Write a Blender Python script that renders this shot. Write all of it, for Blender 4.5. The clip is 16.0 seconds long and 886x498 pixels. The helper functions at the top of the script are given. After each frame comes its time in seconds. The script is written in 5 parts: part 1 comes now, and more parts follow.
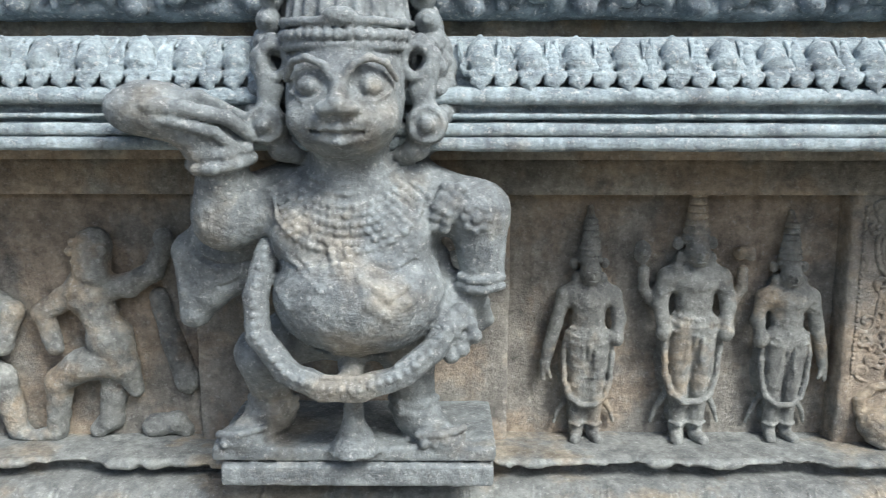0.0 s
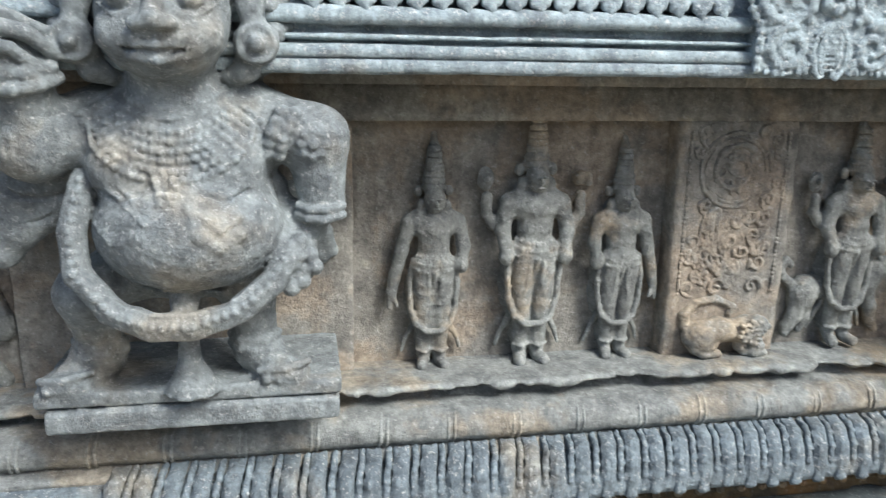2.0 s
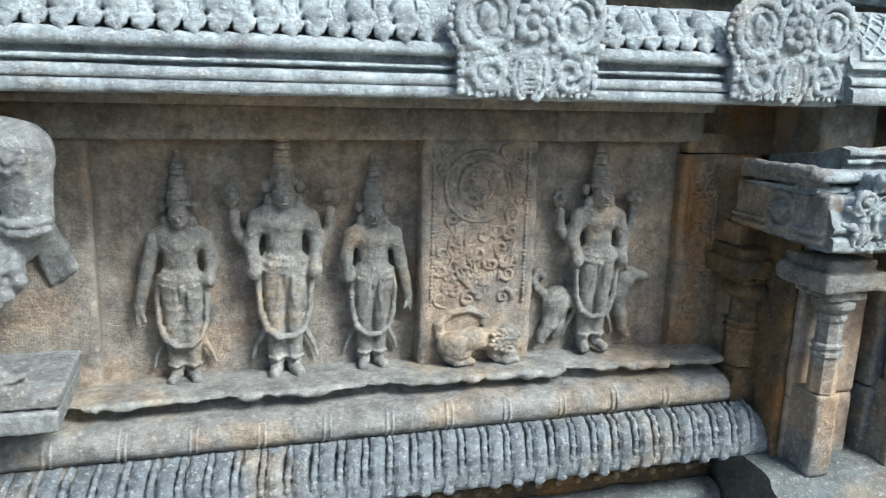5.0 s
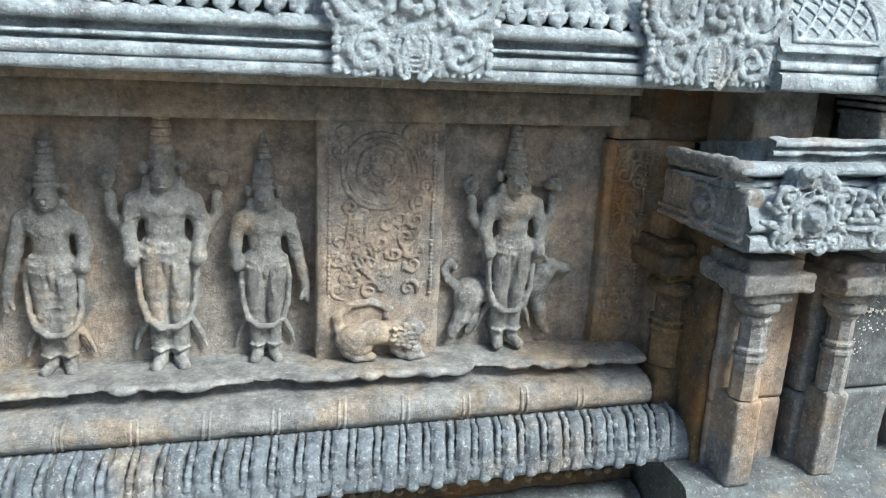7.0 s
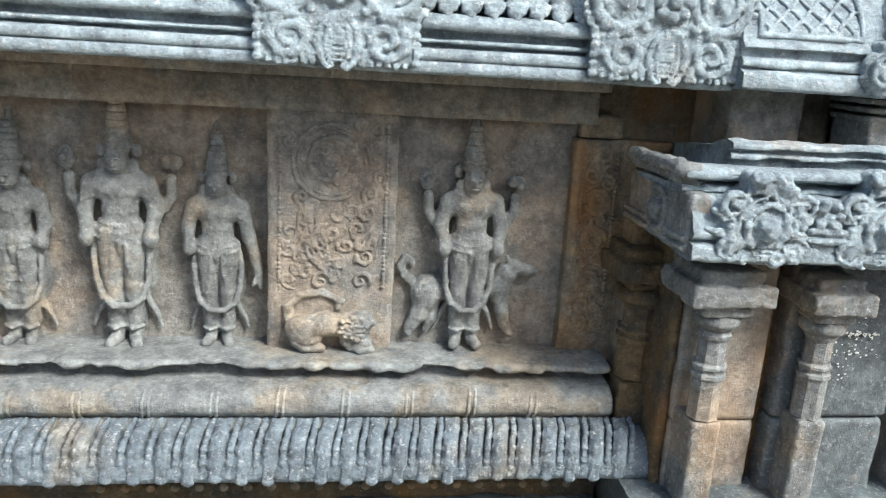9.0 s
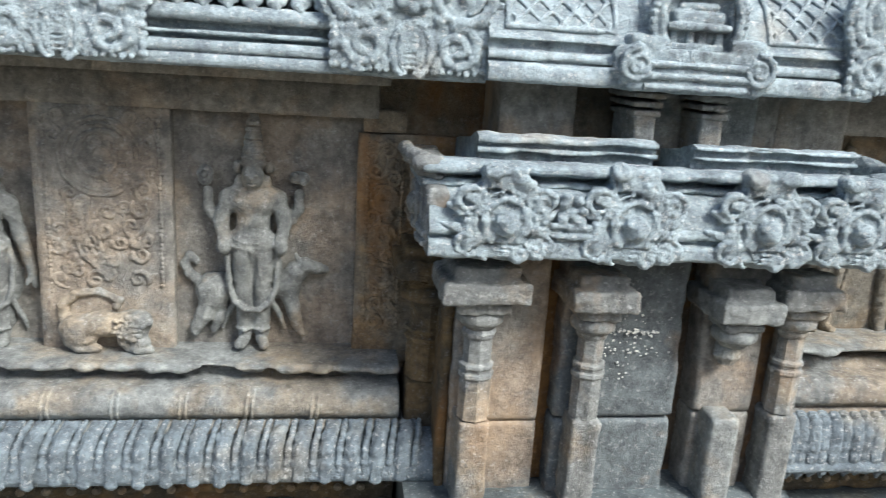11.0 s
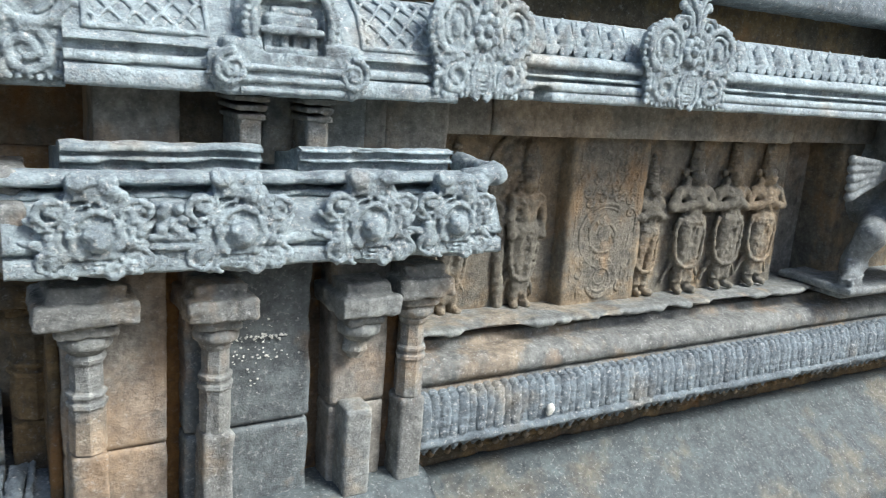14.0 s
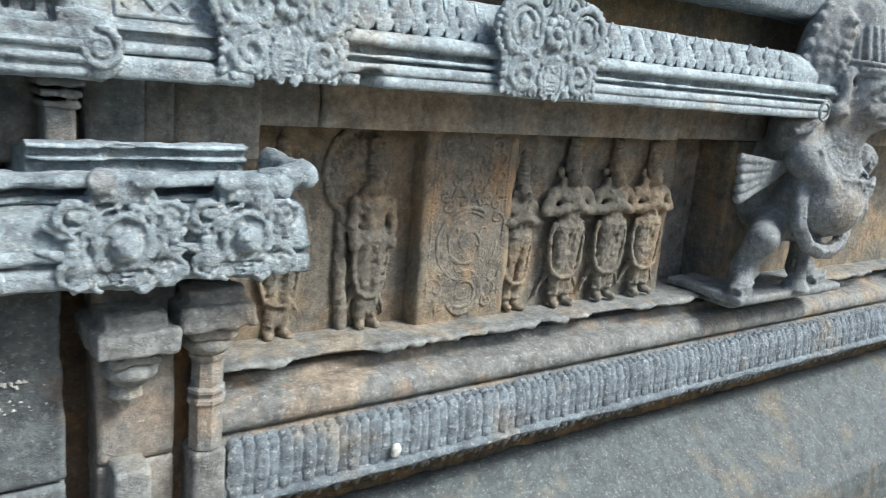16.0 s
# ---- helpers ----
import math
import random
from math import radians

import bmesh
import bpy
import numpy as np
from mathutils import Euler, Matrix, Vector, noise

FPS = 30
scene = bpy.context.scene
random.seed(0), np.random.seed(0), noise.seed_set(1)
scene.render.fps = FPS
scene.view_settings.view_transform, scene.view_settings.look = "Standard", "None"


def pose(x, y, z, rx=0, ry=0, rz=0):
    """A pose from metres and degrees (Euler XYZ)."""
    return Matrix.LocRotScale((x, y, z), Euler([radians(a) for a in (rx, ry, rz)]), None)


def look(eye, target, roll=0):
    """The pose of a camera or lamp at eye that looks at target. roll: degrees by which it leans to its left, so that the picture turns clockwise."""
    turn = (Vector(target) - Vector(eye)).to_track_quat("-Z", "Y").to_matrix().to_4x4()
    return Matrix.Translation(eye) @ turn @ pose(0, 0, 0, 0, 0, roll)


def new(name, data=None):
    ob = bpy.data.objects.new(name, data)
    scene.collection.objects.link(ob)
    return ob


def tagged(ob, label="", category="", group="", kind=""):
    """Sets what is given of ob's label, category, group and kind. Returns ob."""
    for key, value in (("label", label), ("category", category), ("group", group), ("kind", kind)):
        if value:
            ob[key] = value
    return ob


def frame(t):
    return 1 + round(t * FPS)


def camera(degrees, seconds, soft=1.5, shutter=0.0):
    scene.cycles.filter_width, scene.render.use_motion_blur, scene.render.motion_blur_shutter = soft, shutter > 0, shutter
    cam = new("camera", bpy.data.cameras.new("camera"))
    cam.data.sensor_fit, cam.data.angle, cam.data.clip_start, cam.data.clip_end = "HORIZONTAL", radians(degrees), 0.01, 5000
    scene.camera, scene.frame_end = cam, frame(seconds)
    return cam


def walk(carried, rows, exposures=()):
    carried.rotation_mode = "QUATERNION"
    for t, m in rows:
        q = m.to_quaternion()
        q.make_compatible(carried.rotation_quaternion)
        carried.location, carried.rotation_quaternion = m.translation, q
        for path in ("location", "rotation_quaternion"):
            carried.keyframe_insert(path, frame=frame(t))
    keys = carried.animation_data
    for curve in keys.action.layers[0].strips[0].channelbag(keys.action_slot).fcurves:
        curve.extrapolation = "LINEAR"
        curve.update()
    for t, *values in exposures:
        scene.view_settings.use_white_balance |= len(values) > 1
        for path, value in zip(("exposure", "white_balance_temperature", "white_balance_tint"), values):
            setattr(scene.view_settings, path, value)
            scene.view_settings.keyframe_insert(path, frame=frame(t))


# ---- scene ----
cam = camera(59.2, 16.0, 1.0, 0.4)
PATH = [
    (0, (0.078, 0.157, 1.556), (0.072, 2.127, 1.211), 0.1),
    (0.5, (0.134, 0.161, 1.547), (0.18, 2.129, 1.194), 0.2),
    (1, (0.154, 0.191, 1.523), (0.267, 2.149, 1.128), 0.1),
    (1.5, (0.13, 0.196, 1.529), (0.344, 2.136, 1.09), 0.3),
    (2, (0.112, 0.188, 1.54), (0.465, 2.089, 1.031), 1.1),
    (2.5, (0.181, 0.159, 1.541), (0.629, 2.033, 1.005), 1.7),
    (3, (0.269, 0.113, 1.536), (0.719, 1.996, 1.033), 2.3),
    (3.5, (0.327, 0.087, 1.543), (0.766, 1.977, 1.057), 2.2),
    (4, (0.36, 0.065, 1.544), (0.839, 1.952, 1.088), 2.0),
    (4.5, (0.421, 0.052, 1.537), (0.943, 1.931, 1.093), 1.9),
    (5, (0.494, 0.031, 1.538), (1.041, 1.904, 1.098), 1.7),
    (5.2, (0.514, 0.035, 1.549), (1.08, 1.898, 1.093), 1.9),
    (7.5, (0.867, 0.096, 1.563), (1.339, 1.969, 1.046), 3.4),
    (8.2, (0.984, 0.048, 1.561), (1.309, 1.952, 1.042), 3.1),
    (10.5, (1.515, 0.052, 1.536), (1.746, 1.971, 1.023), 3.7),
    (11, (1.627, 0.026, 1.552), (1.917, 1.94, 1.05), 3.7),
    (11.5, (1.649, 0.023, 1.555), (2.087, 1.911, 1.063), 4.4),
    (12, (1.693, 0.011, 1.563), (2.311, 1.853, 1.092), 4.2),
    (12.5, (1.736, 0.0, 1.575), (2.484, 1.794, 1.101), 4.3),
    (13, (1.747, -0.013, 1.569), (2.616, 1.73, 1.115), 4.1),
    (13.5, (1.756, -0.02, 1.572), (2.696, 1.686, 1.12), 4.3),
    (14, (1.797, -0.015, 1.566), (2.798, 1.658, 1.121), 4.3),
    (14.5, (1.857, 0.001, 1.553), (2.9, 1.647, 1.1), 4.2),
    (15, (1.97, 0.101, 1.56), (3.064, 1.707, 1.087), 4.7),
    (15.5, (2.06, 0.156, 1.567), (3.2, 1.732, 1.101), 4.8),
    (16, (2.174, 0.151, 1.554), (3.335, 1.718, 1.111), 5.2),
]
walk(cam, [(t, look(eye, target, roll)) for t, eye, target, roll in PATH], [(0, 0.9), (3, 1.0), (5, 1.1), (8, 1.15), (10.5, 1.05), (12.5, 0.95), (14, 0.95), (16, 0.92)])


# ---- light ----
world = bpy.data.worlds.new("overcast_sky")
scene.world = world
world.use_nodes = True
wn = world.node_tree
wn.nodes.clear()
sky = wn.nodes.new("ShaderNodeTexSky")
sky.sky_type, sky.sun_disc = "NISHITA", False
sky.sun_elevation, sky.sun_rotation = radians(47), radians(141)
sky.air_density, sky.dust_density, sky.ozone_density = 1.0, 3.0, 1.0
bg = wn.nodes.new("ShaderNodeBackground")
bg.inputs["Strength"].default_value = 0.118
wout = wn.nodes.new("ShaderNodeOutputWorld")
wn.links.new(sky.outputs[0], bg.inputs[0])
wn.links.new(bg.outputs[0], wout.inputs[0])
sun = new("sun", bpy.data.lights.new("sun", "SUN"))
sun.data.energy, sun.data.angle, sun.data.color = 2.6, radians(20), (0.985, 0.985, 0.965)
sun.matrix_world = look((1.7, -2.1, 2.9), (0, 0, 0))


# ---- materials ----
def stone(name, cool, warm, warm_amount, pale=0.3, dark=0.3, bump=0.5, rust=0.0, rough=0.85, streak=0.4, edge=0.35, stain=(0.30, 0.155, 0.055)):
    """Weathered carved stone: two tones in large patches, pale lichen specks, dark pitting, run-down streaks."""
    m = bpy.data.materials.new(name)
    m.use_nodes = True
    nt = m.node_tree
    N, L = nt.nodes, nt.links
    b = N["Principled BSDF"]
    b.inputs["Specular IOR Level"].default_value = 0.35
    geo = N.new("ShaderNodeNewGeometry")
    rnd = N.new("ShaderNodeObjectInfo")

    def mapped(sx, sy, sz):
        mp = N.new("ShaderNodeMapping")
        mp.inputs["Scale"].default_value = (sx, sy, sz)
        L.new(geo.outputs["Position"], mp.inputs["Vector"])
        return mp.outputs[0]

    def noisy(vec, scale, detail=6, roughness=0.6):
        n = N.new("ShaderNodeTexNoise")
        n.inputs["Scale"].default_value, n.inputs["Detail"].default_value, n.inputs["Roughness"].default_value = scale, detail, roughness
        L.new(vec, n.inputs["Vector"])
        return n.outputs[0]

    def ramp(fac, lo, hi, v0=0.0, v1=1.0):
        r = N.new("ShaderNodeMapRange")
        r.inputs["From Min"].default_value, r.inputs["From Max"].default_value = lo, hi
        r.inputs["To Min"].default_value, r.inputs["To Max"].default_value = v0, v1
        L.new(fac, r.inputs["Value"])
        return r.outputs[0]

    def mix(fac, a, c, mode="MIX"):
        x = N.new("ShaderNodeMix")
        x.data_type, x.blend_type = "RGBA", mode
        for sock, val in ((x.inputs["Factor"], fac), (x.inputs["A"], a), (x.inputs["B"], c)):
            if isinstance(val, (tuple, float, int)):
                sock.default_value = val if not isinstance(val, tuple) else (*val, 1.0)
            else:
                L.new(val, sock)
        return x.outputs["Result"]

    even = mapped(1, 1, 1)
    big = noisy(even, 3.2, 5, 0.62)
    col = mix(ramp(big, 0.62 - 0.3 * warm_amount, 0.78 - 0.5 * warm_amount), cool, warm)
    mid = noisy(even, 17, 6, 0.7)
    col = mix(ramp(mid, 0.3, 0.75, 0.0, 1.0), mix(1.0, col, (0.5, 0.5, 0.52), "MULTIPLY"), mix(1.0, col, (1.38, 1.37, 1.34), "MULTIPLY"))
    mott = noisy(even, 52, 5, 0.75)
    col = mix(ramp(mott, 0.36, 0.66), mix(1.0, col, (0.74, 0.74, 0.75), "MULTIPLY"), mix(1.0, col, (1.18, 1.18, 1.17), "MULTIPLY"))
    run = noisy(mapped(26, 26, 2.2), 1.0, 4, 0.6)
    col = mix(ramp(run, 0.52, 0.72, 0.0, streak), col, mix(1.0, col, (0.5, 0.47, 0.44), "MULTIPLY"))
    if rust > 0:
        ru = noisy(mapped(1.0, 1.0, 0.55), 4.1, 5, 0.65)
        col = mix(ramp(ru, 0.6 - 0.12 * rust, 0.74 - 0.1 * rust, 0.0, 0.85), col, stain)
    # Edge wear doubling as painted relief highlights: convex edges brighten by pointiness
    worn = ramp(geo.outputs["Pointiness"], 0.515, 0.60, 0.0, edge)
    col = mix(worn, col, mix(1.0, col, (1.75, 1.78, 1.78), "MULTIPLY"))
    mould = noisy(mapped(1.0, 1.0, 0.7), 9.5, 6, 0.72)
    col = mix(ramp(mould, 0.55, 0.66, 0.0, 0.55 * dark), col, mix(1.0, col, (0.42, 0.46, 0.47), "MULTIPLY"))
    fine = noisy(even, 95, 4, 0.7)
    col = mix(ramp(fine, 0.56, 0.70, 0.0, pale), col, (0.66, 0.68, 0.66))
    pit = noisy(even, 140, 3, 0.6)
    col = mix(ramp(pit, 0.57, 0.72, 0.0, dark * 0.6), col, (0.035, 0.034, 0.034))
    patch = noisy(even, 7.3, 7, 0.72)
    col = mix(ramp(patch, 0.60, 0.70, 0.0, dark), col, (0.075, 0.078, 0.082))
    tone = N.new("ShaderNodeHueSaturation")
    tone.inputs["Value"].default_value = 1.0
    L.new(ramp(rnd.outputs["Random"], 0, 1, 0.9, 1.1), tone.inputs["Value"])
    L.new(col, tone.inputs["Color"])
    L.new(tone.outputs[0], b.inputs["Base Color"])
    L.new(ramp(mid, 0.3, 0.7, rough - 0.12, min(1.0, rough + 0.1)), b.inputs["Roughness"])
    bm1 = N.new("ShaderNodeBump")
    bm1.inputs["Strength"].default_value, bm1.inputs["Distance"].default_value = bump, 0.014
    L.new(noisy(even, 44, 8, 0.72), bm1.inputs["Height"])
    bm2 = N.new("ShaderNodeBump")
    bm2.inputs["Strength"].default_value, bm2.inputs["Distance"].default_value = bump * 0.6, 0.004
    L.new(noisy(even, 240, 3, 0.6), bm2.inputs["Height"])
    L.new(bm1.outputs[0], bm2.inputs["Normal"])
    L.new(bm2.outputs[0], b.inputs["Normal"])
    return m


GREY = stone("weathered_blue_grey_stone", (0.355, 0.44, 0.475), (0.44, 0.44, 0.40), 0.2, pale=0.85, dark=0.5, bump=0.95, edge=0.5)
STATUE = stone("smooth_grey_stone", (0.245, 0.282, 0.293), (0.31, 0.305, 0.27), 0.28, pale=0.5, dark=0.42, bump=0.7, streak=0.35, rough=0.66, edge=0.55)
BROWN = stone("brown_grey_panel_stone", (0.285, 0.28, 0.252), (0.37, 0.322, 0.258), 0.45, pale=0.28, dark=0.52, bump=0.75, rust=0.08, stain=(0.39, 0.295, 0.21))
BUFF = stone("pinkish_buff_slab", (0.275, 0.27, 0.245), (0.345, 0.29, 0.228), 0.36, pale=0.25, dark=0.45, bump=0.55, rust=0.05, stain=(0.36, 0.27, 0.18))
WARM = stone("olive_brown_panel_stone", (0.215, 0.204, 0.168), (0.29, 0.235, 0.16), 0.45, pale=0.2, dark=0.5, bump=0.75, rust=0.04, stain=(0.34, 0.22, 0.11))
RUSTY = stone("rust_stained_stone", (0.30, 0.26, 0.19), (0.38, 0.265, 0.145), 0.42, pale=0.2, dark=0.55, bump=0.9, rust=0.55)
# Rust streaks, plus the dark of narrow slots painted as shade
SLOT = stone("rust_streaked_shaded_stone", (0.13, 0.10, 0.07), (0.27, 0.155, 0.06), 0.5, pale=0.1, dark=0.5, bump=0.9, rust=0.5, streak=0.6)
# Mossy brown, with the shade of recesses and the return in the colour
MOSS_SHADE = stone("mossy_shaded_stone", (0.115, 0.10, 0.07), (0.20, 0.145, 0.075), 0.5, pale=0.2, dark=0.6, bump=1.0, rust=0.2)
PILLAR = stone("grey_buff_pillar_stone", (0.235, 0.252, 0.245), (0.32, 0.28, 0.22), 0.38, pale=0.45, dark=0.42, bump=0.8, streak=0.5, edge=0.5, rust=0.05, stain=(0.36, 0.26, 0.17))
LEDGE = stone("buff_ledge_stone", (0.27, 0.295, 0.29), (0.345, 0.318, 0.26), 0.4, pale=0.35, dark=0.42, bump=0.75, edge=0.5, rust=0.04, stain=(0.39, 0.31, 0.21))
SMOOTH = stone("smooth_slate_slab", (0.11, 0.138, 0.146), (0.18, 0.178, 0.148), 0.3, pale=0.35, dark=0.35, bump=0.4, rough=0.7)
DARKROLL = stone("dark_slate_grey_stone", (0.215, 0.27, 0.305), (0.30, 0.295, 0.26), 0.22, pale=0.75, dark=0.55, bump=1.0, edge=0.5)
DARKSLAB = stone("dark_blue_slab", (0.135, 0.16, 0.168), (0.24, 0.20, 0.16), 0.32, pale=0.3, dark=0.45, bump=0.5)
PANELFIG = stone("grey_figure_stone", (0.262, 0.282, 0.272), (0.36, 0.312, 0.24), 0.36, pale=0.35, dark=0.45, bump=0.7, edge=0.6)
WARMFIG = stone("olive_brown_figure_stone", (0.215, 0.207, 0.172), (0.285, 0.233, 0.162), 0.4, pale=0.22, dark=0.45, bump=0.7, edge=0.5)
CHALK = stone("chalk_white", (0.6, 0.62, 0.58), (0.55, 0.55, 0.5), 0.3, pale=0.2, dark=0.05, bump=0.2)
GROUND = stone("dusty_paving", (0.26, 0.238, 0.195), (0.31, 0.265, 0.20), 0.5, bump=0.3)


# ---- mesh helpers ----
LATTICE = np.random.RandomState(7).rand(48, 48, 48).astype(np.float32)


def vnoise(x, y, z):
    """Smooth value noise in 0..1 at arrays of places."""
    ix, iy, iz = np.floor(x).astype(int), np.floor(y).astype(int), np.floor(z).astype(int)
    fx, fy, fz = x - ix, y - iy, z - iz
    fx, fy, fz = fx * fx * (3 - 2 * fx), fy * fy * (3 - 2 * fy), fz * fz * (3 - 2 * fz)
    total = 0
    for a in (0, 1):
        for b in (0, 1):
            for c in (0, 1):
                w = (fx if a else 1 - fx) * (fy if b else 1 - fy) * (fz if c else 1 - fz)
                total = total + w * LATTICE[(ix + a) % 48, (iy + b) % 48, (iz + c) % 48]
    return total


def wear(x, y, z, scale=30.0):
    """Two octaves of noise about zero, within -1..1."""
    return (vnoise(x * scale, y * scale, z * scale) * 1.3 + vnoise(x * scale * 2.7 + 9, y * scale * 2.7, z * scale * 2.7) * 0.7) - 1.0


def part(name, me, material, parent=None, label="", smooth=True):
    """Links a mesh as one object, under its thing if one is given."""
    ob = new(name, me)
    if material is not None and not me.materials:
        me.materials.append(material)
    if smooth:
        me.polygons.foreach_set("use_smooth", [True] * len(me.polygons))
    if parent is not None:
        ob.parent = parent
        ob.matrix_parent_inverse = parent.matrix_basis.inverted() if parent.parent is None else Matrix()
    if label:
        ob["label"] = label
    return ob


def raw(name, verts, faces):
    me = bpy.data.meshes.new(name)
    me.from_pydata([tuple(map(float, v)) for v in verts], [], [tuple(map(int, f)) for f in faces])
    me.update()
    return me


class Clay:
    """A solid modelled from rounded pieces on a grid of cells, skinned as one mesh."""

    def __init__(self, lo, hi, h):
        self.lo, self.h = np.array(lo, float), h
        self.n = [int(round((b - a) / h)) + 1 for a, b in zip(lo, hi)]
        self.ax = [self.lo[i] + h * np.arange(self.n[i]) for i in range(3)]
        self.d = np.full(self.n, 0.5, np.float32)

    def window(self, lo, hi, m):
        s = []
        for i in range(3):
            a = max(0, int((lo[i] - m - self.lo[i]) / self.h))
            b = min(self.n[i], int((hi[i] + m - self.lo[i]) / self.h) + 2)
            if b <= a:
                return None
            s.append(slice(a, b))
        X, Y, Z = np.ix_(self.ax[0][s[0]], self.ax[1][s[1]], self.ax[2][s[2]])
        return tuple(s), X, Y, Z

    def put(self, s, e, k, cut):
        d = self.d[s]
        if cut:
            e = -e
            if k > 0:
                q = np.clip(0.5 - 0.5 * (d - e) / k, 0, 1)
                self.d[s] = d * (1 - q) + e * q + k * q * (1 - q)
            else:
                self.d[s] = np.maximum(d, e)
        elif k > 0:
            q = np.clip(0.5 + 0.5 * (d - e) / k, 0, 1)
            self.d[s] = d * (1 - q) + e * q - k * q * (1 - q)
        else:
            self.d[s] = np.minimum(d, e)
        return self

    def ball(self, c, r, k=0.0, cut=False):
        r = np.array([r] * 3 if np.isscalar(r) else r, float)
        w = self.window(np.array(c) - r, np.array(c) + r, k + 4 * self.h)
        if w is None:
            return self
        s, X, Y, Z = w
        q = np.sqrt(((X - c[0]) / r[0]) ** 2 + ((Y - c[1]) / r[1]) ** 2 + ((Z - c[2]) / r[2]) ** 2)
        return self.put(s, (q - 1) * r.min(), k, cut)

    def cap(self, a, b, r, r2=None, k=0.0, cut=False):
        a, b = np.array(a, float), np.array(b, float)
        r2 = r if r2 is None else r2
        m = max(r, r2)
        w = self.window(np.minimum(a, b) - m, np.maximum(a, b) + m, k + 4 * self.h)
        if w is None:
            return self
        s, X, Y, Z = w
        v = b - a
        t = np.clip(((X - a[0]) * v[0] + (Y - a[1]) * v[1] + (Z - a[2]) * v[2]) / max(v @ v, 1e-9), 0, 1)
        e = np.sqrt((X - a[0] - t * v[0]) ** 2 + (Y - a[1] - t * v[1]) ** 2 + (Z - a[2] - t * v[2]) ** 2) - (r + (r2 - r) * t)
        return self.put(s, e, k, cut)

    def box(self, lo, hi, rnd=0.004, k=0.0, cut=False):
        lo, hi = np.array(lo, float), np.array(hi, float)
        w = self.window(lo, hi, k + 4 * self.h)
        if w is None:
            return self
        s, X, Y, Z = w
        c, half = (lo + hi) / 2, (hi - lo) / 2 - rnd
        q = [np.abs(P - c[i]) - half[i] for i, P in enumerate((X, Y, Z))]
        out = np.sqrt(sum(np.maximum(p, 0) ** 2 for p in q))
        e = out + np.minimum(np.maximum(np.maximum(q[0], q[1]), q[2]), 0) - rnd
        return self.put(s, e, k, cut)

    def rope(self, pts, r, r2=None, k=0.0, cut=False):
        n = len(pts) - 1
        r2 = r if r2 is None else r2
        for i in range(n):
            self.cap(pts[i], pts[i + 1], r + (r2 - r) * i / n, r + (r2 - r) * (i + 1) / n, k, cut)
        return self

    def beads(self, pts, r, gap=1.8, k=0.0):
        """Balls along a line, gap radii apart."""
        left = 0.0
        for a, b in zip(pts[:-1], pts[1:]):
            a, b = np.array(a, float), np.array(b, float)
            ln = np.linalg.norm(b - a)
            t = left
            while t < ln:
                self.ball(a + (b - a) * t / ln, r, k)
                t += r * gap
            left = t - ln
        return self

    def cone(self, c, r0, r1, z0, z1, rnd=0.004, k=0.0, cut=False):
        """An upright frustum with flat ends."""
        m = max(r0, r1)
        w = self.window((c[0] - m, c[1] - m, z0), (c[0] + m, c[1] + m, z1), k + 4 * self.h)
        if w is None:
            return self
        s, X, Y, Z = w
        t = np.clip((Z - z0) / (z1 - z0), 0, 1)
        a = np.sqrt((X - c[0]) ** 2 + (Y - c[1]) ** 2) - (r0 + (r1 - r0) * t) + rnd
        b = np.abs(Z - (z0 + z1) / 2) - (z1 - z0) / 2 + rnd
        e = np.sqrt(np.maximum(a, 0) ** 2 + np.maximum(b, 0) ** 2) + np.minimum(np.maximum(a, b), 0) - rnd
        return self.put(s, e, k, cut)

    def skin(self, x, z, back=None):
        """The foremost y of the solid at (x, z)."""
        i, j = int(round((x - self.lo[0]) / self.h)), int(round((z - self.lo[2]) / self.h))
        col = self.d[min(max(i, 0), self.n[0] - 1), :, min(max(j, 0), self.n[2] - 1)]
        hit = np.nonzero(col < 0)[0]
        return float(self.ax[1][hit[0]]) if len(hit) else (self.ax[1][-1] if back is None else back)

    def strung(self, pts, r, gap=1.8, sink=0.3, k=0.0):
        """Beads that lie on the front of the solid along (x, z) points."""
        out, left = [], 0.0
        for a, b in zip(pts[:-1], pts[1:]):
            ln = math.hypot(b[0] - a[0], b[1] - a[1])
            t = left
            while t < ln:
                out.append((a[0] + (b[0] - a[0]) * t / ln, a[1] + (b[1] - a[1]) * t / ln))
                t += r * gap
            left = t - ln
        for x, z, y in [(x, z, self.skin(x, z)) for x, z in out]:
            self.ball((x, y + r * sink, z), r, k)
        return self

    def traced(self, pts, r, r2=None, sink=0.3, k=0.0, cut=False):
        """A ridge, or with cut a groove, on the front of the solid along (x, z) points."""
        return self.rope([(x, self.skin(x, z) + r * sink, z) for x, z in pts], r, r2, k, cut)

    def worn(self, amount, scale=30.0):
        near = np.abs(self.d) < amount * 3 + 2 * self.h
        i = np.nonzero(near)
        self.d[i] += (amount * wear(self.ax[0][i[0]], self.ax[1][i[1]], self.ax[2][i[2]], scale)).astype(np.float32)
        return self

    def mesh(self, name):
        d = self.d
        for ax in range(3):
            for e in (0, -1):
                s = [slice(None)] * 3
                s[ax] = e
                d[tuple(s)] = np.maximum(d[tuple(s)], 0.3 * self.h)
        neg = d < 0
        nx, ny, nz = d.shape
        cnt = np.zeros((nx - 1, ny - 1, nz - 1), np.int8)
        for a in (0, 1):
            for b in (0, 1):
                for c in (0, 1):
                    cnt += neg[a:nx - 1 + a, b:ny - 1 + b, c:nz - 1 + c]
        cells = np.argwhere((cnt > 0) & (cnt < 8))
